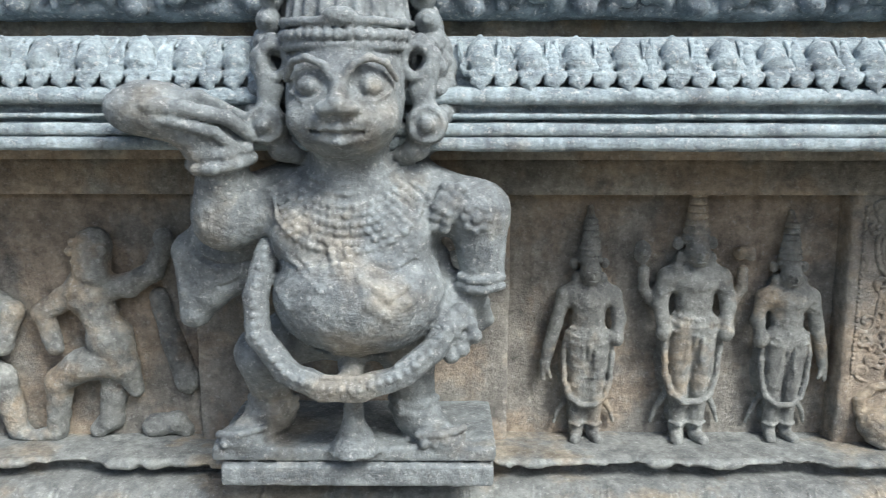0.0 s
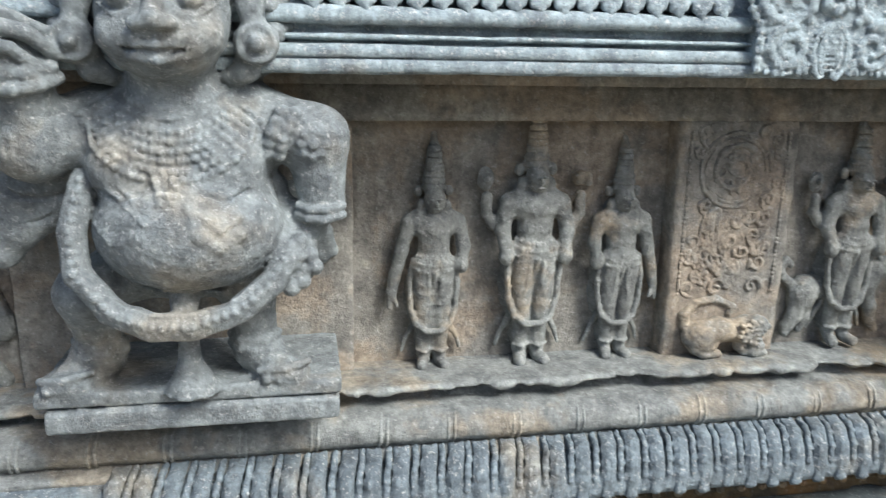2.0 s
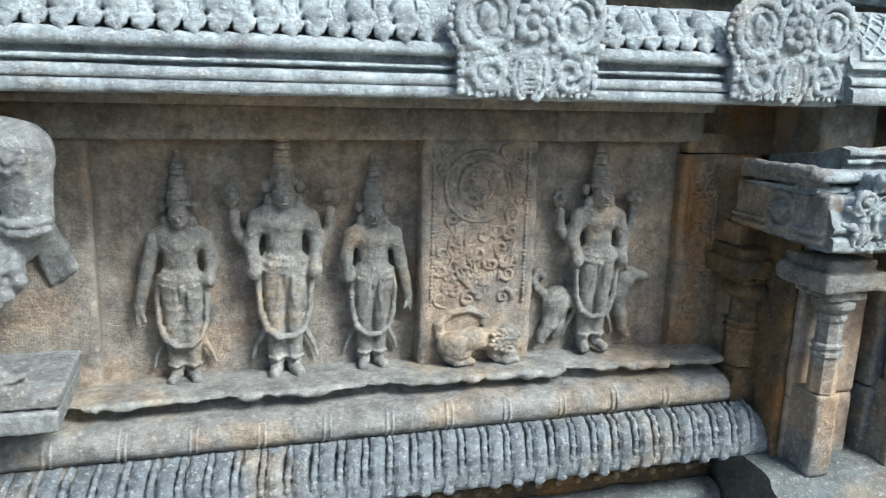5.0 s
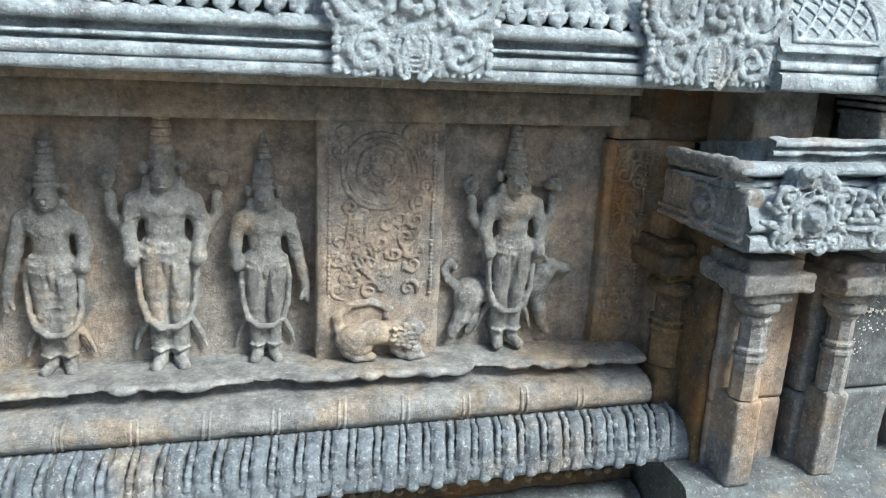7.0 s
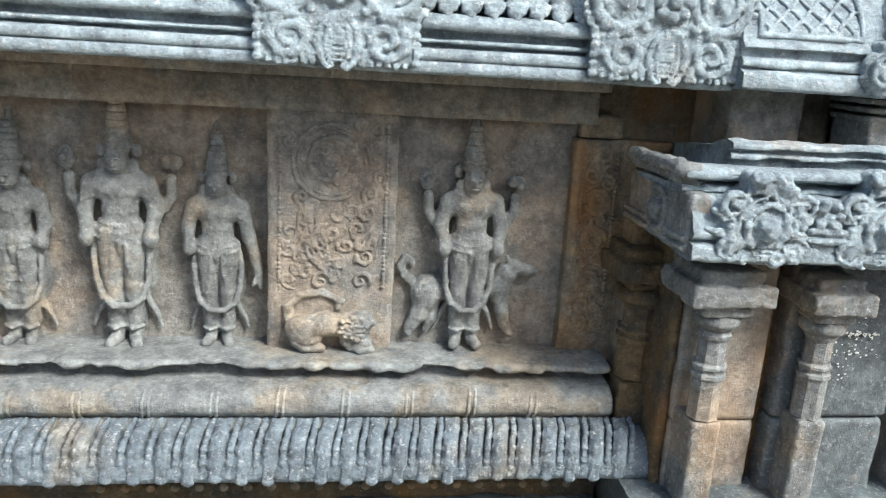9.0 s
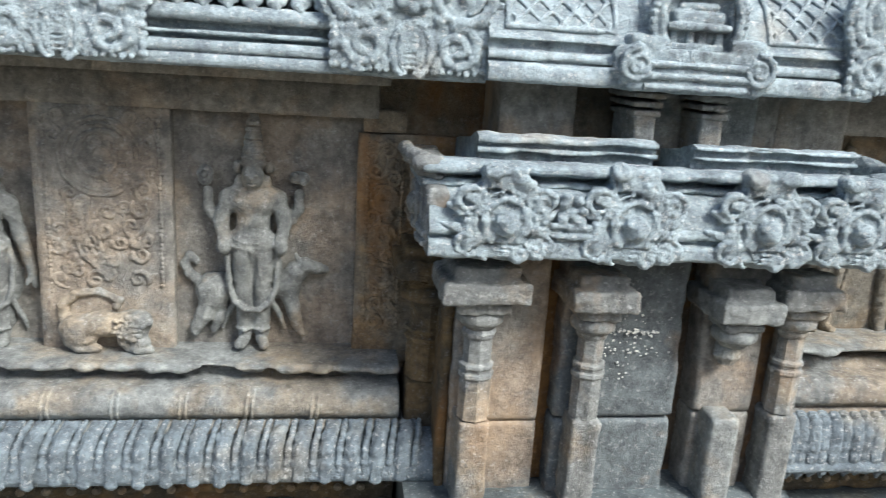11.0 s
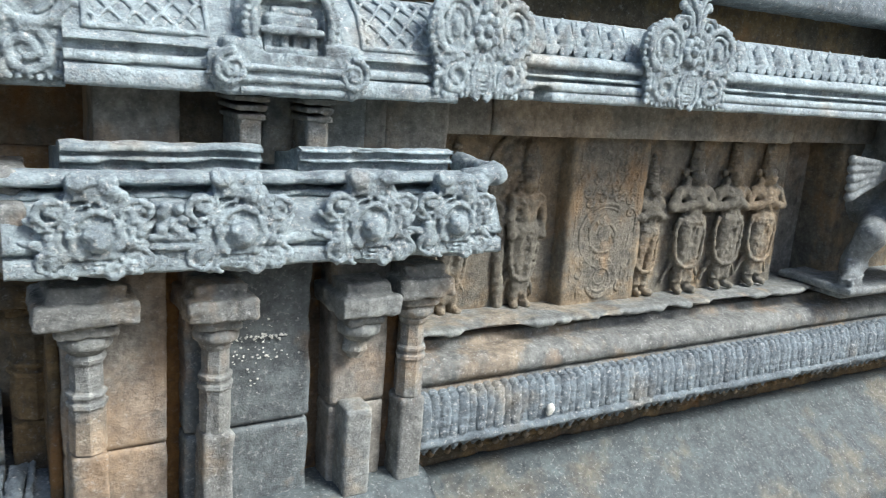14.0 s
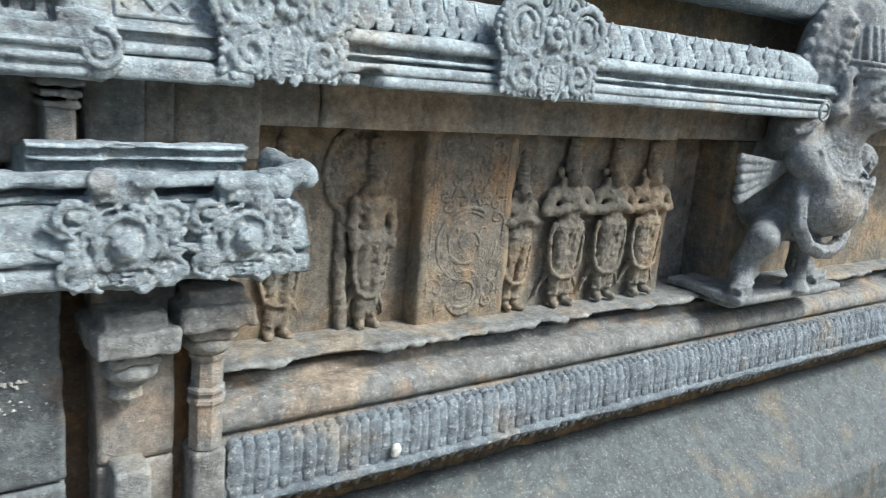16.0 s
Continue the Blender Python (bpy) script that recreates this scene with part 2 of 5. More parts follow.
        acc, num = np.zeros((len(cells), 3)), np.zeros(len(cells))
        corner = [(a, b, c) for a in (0, 1) for b in (0, 1) for c in (0, 1)]
        val = {o: d[cells[:, 0] + o[0], cells[:, 1] + o[1], cells[:, 2] + o[2]] for o in corner}
        for o in corner:
            for ax in range(3):
                if o[ax]:
                    continue
                p = list(o)
                p[ax] = 1
                u, v = val[o], val[tuple(p)]
                hit = (u < 0) != (v < 0)
                t = np.where(hit, u / np.where(hit, u - v, 1), 0)
                for i in range(3):
                    acc[:, i] += hit * (o[i] + (t if i == ax else 0))
                num += hit
        verts = self.lo + self.h * (cells + acc / num[:, None])
        index = np.full(cnt.shape, -1, np.int32)
        index[tuple(cells.T)] = np.arange(len(cells))
        faces = []
        for ax in range(3):
            u, v = [i for i in range(3) if i != ax]
            s0, s1 = [slice(None)] * 3, [slice(None)] * 3
            s0[ax], s1[ax] = slice(0, -1), slice(1, None)
            e = np.argwhere(neg[tuple(s0)] != neg[tuple(s1)])
            e = e[(e[:, u] > 0) & (e[:, v] > 0) & (e[:, u] < d.shape[u] - 1) & (e[:, v] < d.shape[v] - 1)]
            if not len(e):
                continue
            q = []
            for du, dv in ((-1, -1), (0, -1), (0, 0), (-1, 0)):
                c = e.copy()
                c[:, u] += du
                c[:, v] += dv
                q.append(index[tuple(c.T)])
            q = np.stack(q, 1)
            inside = neg[tuple(e.T)]
            flip = inside if ax != 1 else ~inside
            q[~flip] = q[~flip][:, ::-1]
            faces.append(q)
        faces = np.concatenate(faces)
        me = bpy.data.meshes.new(name)
        me.vertices.add(len(verts))
        me.vertices.foreach_set("co", verts.astype(np.float32).ravel())
        me.loops.add(faces.size)
        me.loops.foreach_set("vertex_index", faces.astype(np.int32).ravel())
        me.polygons.add(len(faces))
        me.polygons.foreach_set("loop_start", np.arange(0, faces.size, 4, dtype=np.int32))
        me.update(calc_edges=True)
        me.validate()
        return me


def arc(cx, cz, r, a0, a1, y, n=10, rz=None):
    """Points on an arc in an upright plane; degrees, 0 to the right, 90 up."""
    rz = r if rz is None else rz
    return [(cx + r * math.cos(radians(a0 + (a1 - a0) * i / n)), y, cz + rz * math.sin(radians(a0 + (a1 - a0) * i / n))) for i in range(n + 1)]


def bow(cx, cz, rx, rz, a0, a1, n=14):
    """(x, z) points on an arc."""
    return [(cx + rx * math.cos(radians(a0 + (a1 - a0) * i / n)), cz + rz * math.sin(radians(a0 + (a1 - a0) * i / n))) for i in range(n + 1)]


def spiral(cx, cz, r0, r1, a0, turns, y, n=16):
    return [(cx + (r0 + (r1 - r0) * i / n) * math.cos(radians(a0) + turns * 2 * math.pi * i / n), y,
             cz + (r0 + (r1 - r0) * i / n) * math.sin(radians(a0) + turns * 2 * math.pi * i / n)) for i in range(n + 1)]


def moulding(name, x0, x1, profile, amp=0.003, step=0.014, fine=0.009, chip=0.0, closed=True):
    """A mesh of a worn moulding that runs along x, from its profile of (y, z) corners, upper back round to lower back."""
    pts = []
    for (ya, za), (yb, zb) in zip(profile[:-1], profile[1:]):
        n = max(1, int(math.hypot(yb - ya, zb - za) / fine))
        pts += [(ya + (yb - ya) * i / n, za + (zb - za) * i / n) for i in range(n)]
    pts.append(profile[-1])
    P = np.array(pts)
    tang = np.gradient(P, axis=0)
    nor = np.stack([tang[:, 1], -tang[:, 0]], 1)
    nor /= np.linalg.norm(nor, axis=1)[:, None] + 1e-9
    nx = max(2, int((x1 - x0) / step) + 1)
    X, J = np.meshgrid(np.linspace(x0, x1, nx), np.arange(len(P)), indexing="ij")
    Y, Z = P[J, 0], P[J, 1]
    w = amp * wear(X, Y, Z, 28) + 1.5 * amp * (vnoise(X * 5, Y * 5, Z * 5) - 0.5)
    if chip:
        bend = np.abs(np.gradient(np.unwrap(np.arctan2(tang[:, 1], tang[:, 0]))))
        w = w - chip * np.clip(bend[J] * 1.5, 0, 1) * np.clip(vnoise(X * 22, Y * 9, Z * 9) * 2.4 - 1.2, 0, 1)
    V = np.stack([X, Y + w * nor[J, 0], Z + w * nor[J, 1]], -1).reshape(-1, 3)
    m = len(P)
    a = (np.arange(nx - 1)[:, None] * m + np.arange(m - 1)[None]).ravel()
    faces = [tuple(f) for f in np.stack([a, a + 1, a + m + 1, a + m], 1)]
    if closed:
        faces += [tuple(range(m)), tuple(range((nx - 1) * m + m - 1, (nx - 1) * m - 1, -1))]
    return raw(name, V, faces)


def block(name, lo, hi, amp=0.003, step=0.014, rnd=0.006):
    """A mesh of a hewn block with uneven faces and rounded, worn edges."""
    lo, hi = np.array(lo, float), np.array(hi, float)
    verts, faces, keys = [], [], {}
    ns = [max(2, min(160, int((hi[i] - lo[i]) / step))) for i in range(3)]

    def vert(i, j, k):
        if (i, j, k) not in keys:
            keys[i, j, k] = len(verts)
            verts.append((lo[0] + (hi[0] - lo[0]) * i / ns[0], lo[1] + (hi[1] - lo[1]) * j / ns[1], lo[2] + (hi[2] - lo[2]) * k / ns[2]))
        return keys[i, j, k]

    for i in range(ns[0]):
        for k in range(ns[2]):
            faces.append((vert(i, 0, k), vert(i + 1, 0, k), vert(i + 1, 0, k + 1), vert(i, 0, k + 1)))
    for j in range(ns[1]):
        for k in range(ns[2]):
            faces.append((vert(0, j, k), vert(0, j, k + 1), vert(0, j + 1, k + 1), vert(0, j + 1, k)))
            faces.append((vert(ns[0], j, k), vert(ns[0], j + 1, k), vert(ns[0], j + 1, k + 1), vert(ns[0], j, k + 1)))
    for i in range(ns[0]):
        for j in range(ns[1]):
            faces.append((vert(i, j, 0), vert(i, j + 1, 0), vert(i + 1, j + 1, 0), vert(i + 1, j, 0)))
            faces.append((vert(i, j, ns[2]), vert(i + 1, j, ns[2]), vert(i + 1, j + 1, ns[2]), vert(i, j + 1, ns[2])))
    V = np.array(verts)
    c = np.clip(V, lo + rnd, hi - rnd)
    off = V - c
    ln = np.linalg.norm(off, axis=1)
    V = np.where(ln[:, None] > 0, c + off / np.maximum(ln, 1e-9)[:, None] * np.minimum(ln, rnd)[:, None], V)
    nrm = np.sign(np.round((V - (lo + hi) / 2) / ((hi - lo) / 2) * 0.51))
    w = amp * (wear(V[:, 0], V[:, 1], V[:, 2], 26) + 1.3 * (vnoise(V[:, 0] * 5, V[:, 1] * 5, V[:, 2] * 5) - 0.5))
    V[:, 1] -= w * (V[:, 1] < (lo[1] + hi[1]) / 2)
    V[:, 2] += w * (np.abs(nrm[:, 2]) > 0)
    V[:, 0] += w * (np.abs(nrm[:, 0]) > 0)
    return raw(name, V, faces)


def thing(ob, label, category, group="", kind=""):
    return tagged(ob, label, category, group, kind)


def empty(name, x=0.0, y=0.0, z=0.0):
    ob = new(name)
    ob.matrix_basis = pose(x, y, z)
    return ob


# ---- the setting ----
ground = thing(part("ground", block("ground", (-60, -60, -0.3), (60, 60, 0.0), 0.0, 2.0, 0.01), GROUND), "dusty stone paving of the temple court", "ground", kind="structure")
# Unseen wall, added to block low sky and steepen the light
wall_behind = thing(part("wall_court", block("wall_court", (-9, -5.6, 0.0), (12, -5.0, 3.0), 0.01, 0.2, 0.02), GROUND), "plain unseen wall added behind the camera to steepen the light", "wall", kind="structure")

CORE = -1.9, 7.4            # ends of the wall along x
core = thing(part("wall_core", block("wall_core", (CORE[0], 1.965, 0.0), (CORE[1], 2.4, 3.6), 0.004, 0.05, 0.02), BROWN), "weathered brown temple wall behind the carvings", "wall", kind="structure")


def frieze_wall(name, pieces, label, material):
    """Upright facing stones of the frieze, each one a part of the wall."""
    root = thing(empty(name, 0, 1.93, 0.8), label, "wall", kind="structure")
    for lo, hi in pieces:
        part("stone", block("stone", lo, hi, 0.0035, 0.017, 0.004), material, root)
    return root


# frieze wall: recessed backs, raised borders, the head band
frieze_wall("wall_frieze_1", [
    ((-1.9, 1.893, 0.76), (-0.49, 1.975, 1.42)),
    ((-0.485, 1.862, 0.76), (0.222, 1.975, 1.385)),
    ((0.2, 1.912, 0.76), (1.0, 1.975, 1.42)),
    ((0.968, 1.85, 0.76), (1.268, 1.975, 1.385)),
    ((1.25, 1.893, 0.76), (1.71, 1.975, 1.42)),
], "brown carved frieze wall with recessed panels", BROWN)
frieze_wall("wall_frieze_2", [
    ((-1.9, 1.846, 1.379), (0.56, 1.975, 1.462)),
    ((0.55, 1.8485, 1.379), (1.32, 1.975, 1.462)),
    ((1.31, 1.845, 1.379), (1.735, 1.975, 1.462)),
    ((-1.9, 1.838, 1.455), (1.11, 1.975, 1.50)),
    ((1.10, 1.8405, 1.455), (1.76, 1.975, 1.50)),
], "plain head band under the cornice", BROWN)
frieze_wall("wall_return", [
    ((1.69, 1.85, 0.76), (1.93, 1.975, 1.345)),
    ((1.70, 1.852, 1.348), (1.80, 1.975, 1.40)),
    ((1.72, 1.888, 1.34), (2.0, 1.975, 1.50)),
    ((1.83, 1.78, 0.58), (1.92, 1.90, 1.17)),
], "rust-stained wall corner beside the pavilion", RUSTY)
frieze_wall("wall_frieze_3", [
    ((2.70, 1.895, 0.84), (3.37, 1.975, 1.45)),
    ((3.342, 1.832, 0.84), (3.655, 1.975, 1.412)),
    ((3.64, 1.862, 0.84), (4.40, 1.975, 1.45)),
    ((4.66, 1.81, 0.84), (5.2, 1.975, 1.412)),
    ((5.2, 1.86, 0.84), (7.4, 1.975, 1.45)),
], "brown carved frieze wall beside the pavilion", WARM)
frieze_wall("wall_frieze_4", [
    ((2.80, 1.79, 1.402), (3.0, 1.975, 1.52)),
    ((3.006, 1.785, 1.402), (4.3, 1.975, 1.52)),
    ((4.303, 1.787, 1.408), (7.4, 1.975, 1.52)),
], "plain head band under the cornice", BROWN)

# ledge that the figures stand on, the fillet, the round moulding and the roll under it
LEDGE_P = [(1.97, 0.806), (1.80, 0.812), (1.752, 0.812), (1.742, 0.806), (1.743, 0.793), (1.752, 0.788), (1.80, 0.785), (1.97, 0.78)]
TORUS_P = [(1.97, 0.785), (1.81, 0.785), (1.80, 0.765), (1.735, 0.76), (1.712, 0.748), (1.70, 0.728), (1.70, 0.71), (1.712, 0.694), (1.73, 0.688),
           (1.715, 0.683), (1.70, 0.676), (1.69, 0.664), (1.97, 0.655)]
ROLL_P = [(1.97, 0.672), (1.70, 0.668), (1.668, 0.656), (1.642, 0.63), (1.63, 0.60), (1.632, 0.572), (1.66, 0.568), (1.76, 0.566), (1.97, 0.56)]
FILLET_P = [(1.97, 0.572), (1.79, 0.569), (1.785, 0.51), (1.75, 0.505), (1.742, 0.485), (1.757, 0.475), (1.757, 0.448), (1.97, 0.446)]
LOW_P = [(1.97, 0.446), (1.73, 0.445), (1.70, 0.44), (1.68, 0.40), (1.62, 0.36),
         (1.50, 0.27), (1.47, 0.24), (1.455, 0.238), (1.45, 0.215), (1.40, 0.17), (1.39, 0.10), (1.39, -0.02), (1.97, -0.02)]


def lifted(profile, dy, dz):
    return [(y + dy if y < 1.94 else y, z + dz) for y, z in profile]


def course(name, x0, x1, profile, material, label, amp=0.003, chip=0.006, category="moulding", step=0.014, fine=0.009):
    return thing(part(name, moulding(name, x0, x1, profile, amp, step, fine, chip), material), label, category, kind="structure")


def gnaw_edge(me, dy, mid):
    """Bites pieces out of a ledge's front edge."""
    co = np.empty(len(me.vertices) * 3, np.float32)
    me.vertices.foreach_get("co", co)
    V = co.reshape(-1, 3).astype(float)
    x, y, z = V[:, 0], V[:, 1].copy(), V[:, 2].copy()
    front = np.clip((1.83 + dy - y) / 0.06, 0, 1)
    bite = np.maximum(0, vnoise(x * 8, 0 * y, 0 * z + 3) * 2.2 - 1.25) + 0.9 * np.maximum(0, vnoise(x * 34, y * 8, z * 14) - 0.5) + 0.5 * np.maximum(0, vnoise(x * 90, y * 30, z * 40) - 0.5)
    V[:, 1] += 0.030 * front * bite
    V[:, 2] += front * (0.006 * (vnoise(x * 3.1, 0 * y + 5, 0 * z) - 0.5) + np.where(z < mid, 0.012, -0.008) * bite)
    me.vertices.foreach_set("co", V.astype(np.float32).ravel())
    me.update()


for x0, x1, dy, dz in ((-1.9, 1.80, 0.0, 0.0), (2.72, 7.4, -0.02, 0.035)):
    ledge = course("ledge", x0, x1, lifted(LEDGE_P, dy, dz * 1.6), LEDGE, "worn stone ledge below the carved frieze", 0.0022, 0.010, "moulding", 0.010, 0.007)
    gnaw_edge(ledge.data, dy, 0.80 + dz * 1.6)
    course("round_moulding", x0, x1, lifted(TORUS_P, dy, dz), LEDGE if x0 < 0 else PILLAR, "smooth round stone moulding with faint bands", 0.002, 0.004)
    course("roll_core", x0, x1 + (0.08 if x0 < 0 else 0), lifted(ROLL_P, dy, dz), DARKROLL, "dark core of the ribbed stone roll", 0.002, 0.0, "moulding", 0.03, 0.014)
    # Brown stone, darkened to hold the shade under the roll
    course("stained_fillet", x0, x1, FILLET_P, MOSS_SHADE, "brown fillet under the roll with the shade in its colour", 0.004, 0.008, "moulding", 0.016, 0.010)
    course("plinth", x0, x1, LOW_P, SMOOTH, "sloping grey plinth below the ribbed roll", 0.005, 0.014, "moulding", 0.018, 0.012)

# cornice: fillets below, the curved top above
CORNICE_P = [(1.97, 1.708), (1.76, 1.705), (1.715, 1.698), (1.682, 1.678), (1.655, 1.64), (1.652, 1.606), (1.612, 1.600), (1.602, 1.585), (1.606, 1.572), (1.632, 1.568),
             (1.632, 1.556), (1.613, 1.553), (1.612, 1.546), (1.632, 1.542), (1.632, 1.538), (1.606, 1.535), (1.603, 1.516), (1.612, 1.513), (1.602, 1.509),
             (1.601, 1.490), (1.612, 1.485), (1.80, 1.488), (1.97, 1.488)]
cornice_1 = course("cornice", -1.9, 1.93, CORNICE_P, GREY, "pale grey weathered cornice with fillets and leaf pendants", 0.002, 0.008, "cornice")
cornice_2 = course("cornice", 2.74, 7.4, lifted(CORNICE_P, -0.005, 0.022), GREY, "pale grey weathered cornice with a drilled hole", 0.002, 0.008, "cornice")
BHADRA_P = [(1.97, 1.725), (1.72, 1.72), (1.665, 1.708), (1.62, 1.675), (1.588, 1.63), (1.575, 1.59), (1.56, 1.575), (1.578, 1.57), (1.578, 1.558), (1.56, 1.552),
            (1.558, 1.537), (1.572, 1.534), (1.552, 1.53), (1.550, 1.497), (1.562, 1.492), (1.80, 1.492), (1.97, 1.492)]
cornice_3 = course("cornice", 1.925, 2.745, BHADRA_P, GREY, "pale grey cornice block carved with a lattice", 0.002, 0.008, "cornice")

# the recess over the cornice and the carved course above
UPPER_P = [(1.97, 2.0), (1.87, 1.99), (1.85, 1.86), (1.80, 1.835), (1.785, 1.80), (1.785, 1.755), (1.80, 1.744), (1.97, 1.742)]
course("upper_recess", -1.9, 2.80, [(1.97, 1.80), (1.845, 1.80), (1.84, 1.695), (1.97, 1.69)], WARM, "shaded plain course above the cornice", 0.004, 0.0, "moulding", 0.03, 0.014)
# Dark stone paints in the shadow over the right cornice
course("upper_recess", 2.80, 7.4, [(1.97, 1.92), (1.875, 1.92), (1.87, 1.70), (1.97, 1.69)], MOSS_SHADE, "dark brown course above the cornice with its shadow painted in", 0.006, 0.0, "moulding", 0.03, 0.014)
upper = course("upper_course", -1.9, 2.80, UPPER_P, DARKROLL, "rough weathered course over the recess", 0.006, 0.012, "moulding", 0.025, 0.014)
# Drawn 0.07 forward so it throws more shade on the recess
course("upper_course", 2.80, 7.4, [(y - 0.07 if y < 1.94 else y, z + 0.10) for y, z in UPPER_P], DARKROLL, "rough weathered course over the tall recess", 0.006, 0.012, "moulding", 0.025, 0.014)
LUMPS = []
for seed in (1, 2, 3):
    r = random.Random(seed)
    c = Clay((-0.05, -0.05, -0.045), (0.05, 0.05, 0.05), 0.0065)
    for i in range(7):
        c.ball((r.uniform(-0.022, 0.022), r.uniform(-0.01, 0.015), r.uniform(-0.02, 0.022)), r.uniform(0.014, 0.024), 0.008)
    c.worn(0.006, 50)
    LUMPS.append(c.mesh("lump"))
for i in range(52):
    a = part("lump", LUMPS[i % 3], DARKROLL, upper)
    a.matrix_basis = pose(-1.15 + 0.075 * i + random.uniform(-0.012, 0.012), 1.785, 1.785 + random.uniform(-0.006, 0.006), 0, random.uniform(-20, 20), 0)
# drilled hole through the lower fillets
for v in cornice_2.data.vertices:
    q = math.hypot(v.co.x - 3.02, v.co.z - 1.518)
    if q < 0.027 and v.co.y < 1.70:
        v.co.y = min(1.78, v.co.y + 0.11)

# ---- leaf pendants of the cornice ----
def tassel(c):
    for x, z in ((-0.013, 0.034), (0.013, 0.034), (0, 0.037), (-0.009, 0.022), (0.009, 0.022), (0, 0.012)):
        c.ball((x, -0.004 + 0.3 * z, z), 0.0095, 0.002)
    c.cap((0, 0.0, 0.02), (0, -0.004, -0.002), 0.009, 0.004, 0.003)


c = Clay((-0.044, -0.03, -0.014), (0.044, 0.12, 0.118), 0.0044)
c.rope([(0, 0.026, 0.056), (0, 0.042, 0.076)], 0.025, 0.023, 0.006)
c.cap((0, 0.05, 0.085), (0, 0.066, 0.108), 0.02, 0.005, 0.008)
for m in (-1, 1):
    c.rope([(m * 0.012, 0.012, 0.04), (m * 0.026, 0.014, 0.036), (m * 0.032, 0.018, 0.046), (m * 0.027, 0.02, 0.052)], 0.006)
    c.rope([(m * 0.027, 0.022, 0.05), (m * 0.036, 0.055, 0.088), (m * 0.034, 0.075, 0.102)], 0.0045)
tassel(c)
c.worn(0.003, 70)
LEAF = c.mesh("leaf_pendant")
c = Clay((-0.024, -0.03, -0.014), (0.024, 0.12, 0.11), 0.0044)
c.beads([(0, 0.014, 0.046), (0, 0.034, 0.07), (0, 0.068, 0.10)], 0.0105, 1.5, 0.002)
for m in (-1, 1):
    c.rope([(m * 0.014, 0.018, 0.045), (m * 0.014, 0.072, 0.10)], 0.004)
tassel(c)
c.worn(0.003, 70)
STRING = c.mesh("bead_string")
for root, xa, xb, dz, skip in ((cornice_1, -1.125, 0.93, 0, (-0.28, 0.07)), (cornice_1, 1.29, 1.60, 0, (0, 0)), (cornice_2, 2.93, 3.32, 0.022, (0, 0)), (cornice_2, 3.70, 5.6, 0.022, (4.66, 5.05))):
    n = int((xb - xa) / 0.0905)
    for i in range(n + 1):
        x = xa + 0.0905 * i
        if skip[0] < x < skip[1]:
            continue
        a = part("leaf_pendant", LEAF, GREY, root)
        flat = 0.45 if dz else 0.9
        a.matrix_basis = pose(x, 1.612 + 0.045 * (1 - flat), 1.592 + dz) @ Matrix.Diagonal((1.06, flat, random.uniform(0.94, 1.0), 1))
        a = part("bead_string", STRING, GREY, root)
        a.matrix_basis = pose(x + 0.045, 1.614 + 0.04 * (1 - flat), 1.594 + dz) @ Matrix.Diagonal((1.1, flat, 0.88, 1))

# ---- ribbed roll: smooth ribs and beaded ribs by turns ----
def rib_mesh(beaded, rubbed=False):
    c = Clay((-0.034, -0.03, -0.13), (0.034, 0.12, 0.035), 0.0044)
    pts = [(0.014, 0.085, 0.012), (0.008, 0.045, 0.004), (0.001, 0.018, -0.022), (-0.003, 0.008, -0.055), (-0.003, 0.012, -0.095)]

    def beside(dx, dy=0.0):
        return [(p[0] + dx, p[1] + dy, p[2]) for p in pts]

    if beaded:
        c.rope(pts, 0.007, 0.008)
        c.beads(beside(0, -0.003), 0.0085, 1.9)
    else:
        for dx, dy, r in ((-0.0125, 0.003, 0.006), (-0.0045, -0.003, 0.008), (0.0045, -0.003, 0.008), (0.0125, 0.003, 0.006)):
            c.rope(beside(dx, dy), r, r * 1.1, 0.001)
        c.cap((-0.003, 0.010, -0.095), (-0.002, 0.02, -0.114), 0.014, 0.003, 0.004)
    if rubbed:
        c.rope(beside(0, 0.006), 0.016, 0.016, 0.006)
        c.cap((-0.003, 0.004, -0.085), (-0.003, 0.004, -0.108), 0.014, 0.010, 0.004)
    c.worn(0.0042, 75)
    return c.mesh("rib")


RIB, BEADED, RUBBED, FLAT_BEADED = rib_mesh(False), rib_mesh(True), rib_mesh(False, True), rib_mesh(True, True)
for x0, x1, dy, dz in ((-0.3, 1.86, 0.0, 0.0), (2.74, 5.7, -0.02, 0.035)):
    root = thing(empty("ribbed_roll", x0, 1.66 + dy, 0.6 + dz), "dark grey ribbed stone roll with beaded ribs", "moulding", kind="structure")
    for i in range(int((x1 - x0) / 0.058)):
        x = x0 + 0.02 + 0.058 * i
        a = part("rib", RIB if dz == 0 else RUBBED, DARKROLL, root)
        a.matrix_basis = pose(x, 1.626 + dy, 0.672 + dz, 0, 0, random.uniform(-3, 3)) @ Matrix.Diagonal((1, 1 if dz == 0 else 0.6, random.uniform(0.95, 1.06) if dz == 0 else 0.9, 1))
        a = part("beaded_rib", BEADED if dz == 0 else FLAT_BEADED, DARKROLL, root)
        a.matrix_basis = pose(x + 0.029, 1.63 + dy, 0.672 + dz) @ Matrix.Diagonal((1, 1 if dz == 0 else 0.6, 1 if dz == 0 else 0.9, 1))
course("roll_lip", 2.74, 7.4, [(1.70, 0.622), (1.612, 0.620), (1.598, 0.612), (1.594, 0.600), (1.602, 0.590), (1.625, 0.586), (1.72, 0.588)], DARKROLL, "worn lip along the foot of the ribbed roll", 0.0035, 0.012, "moulding", 0.010, 0.005)
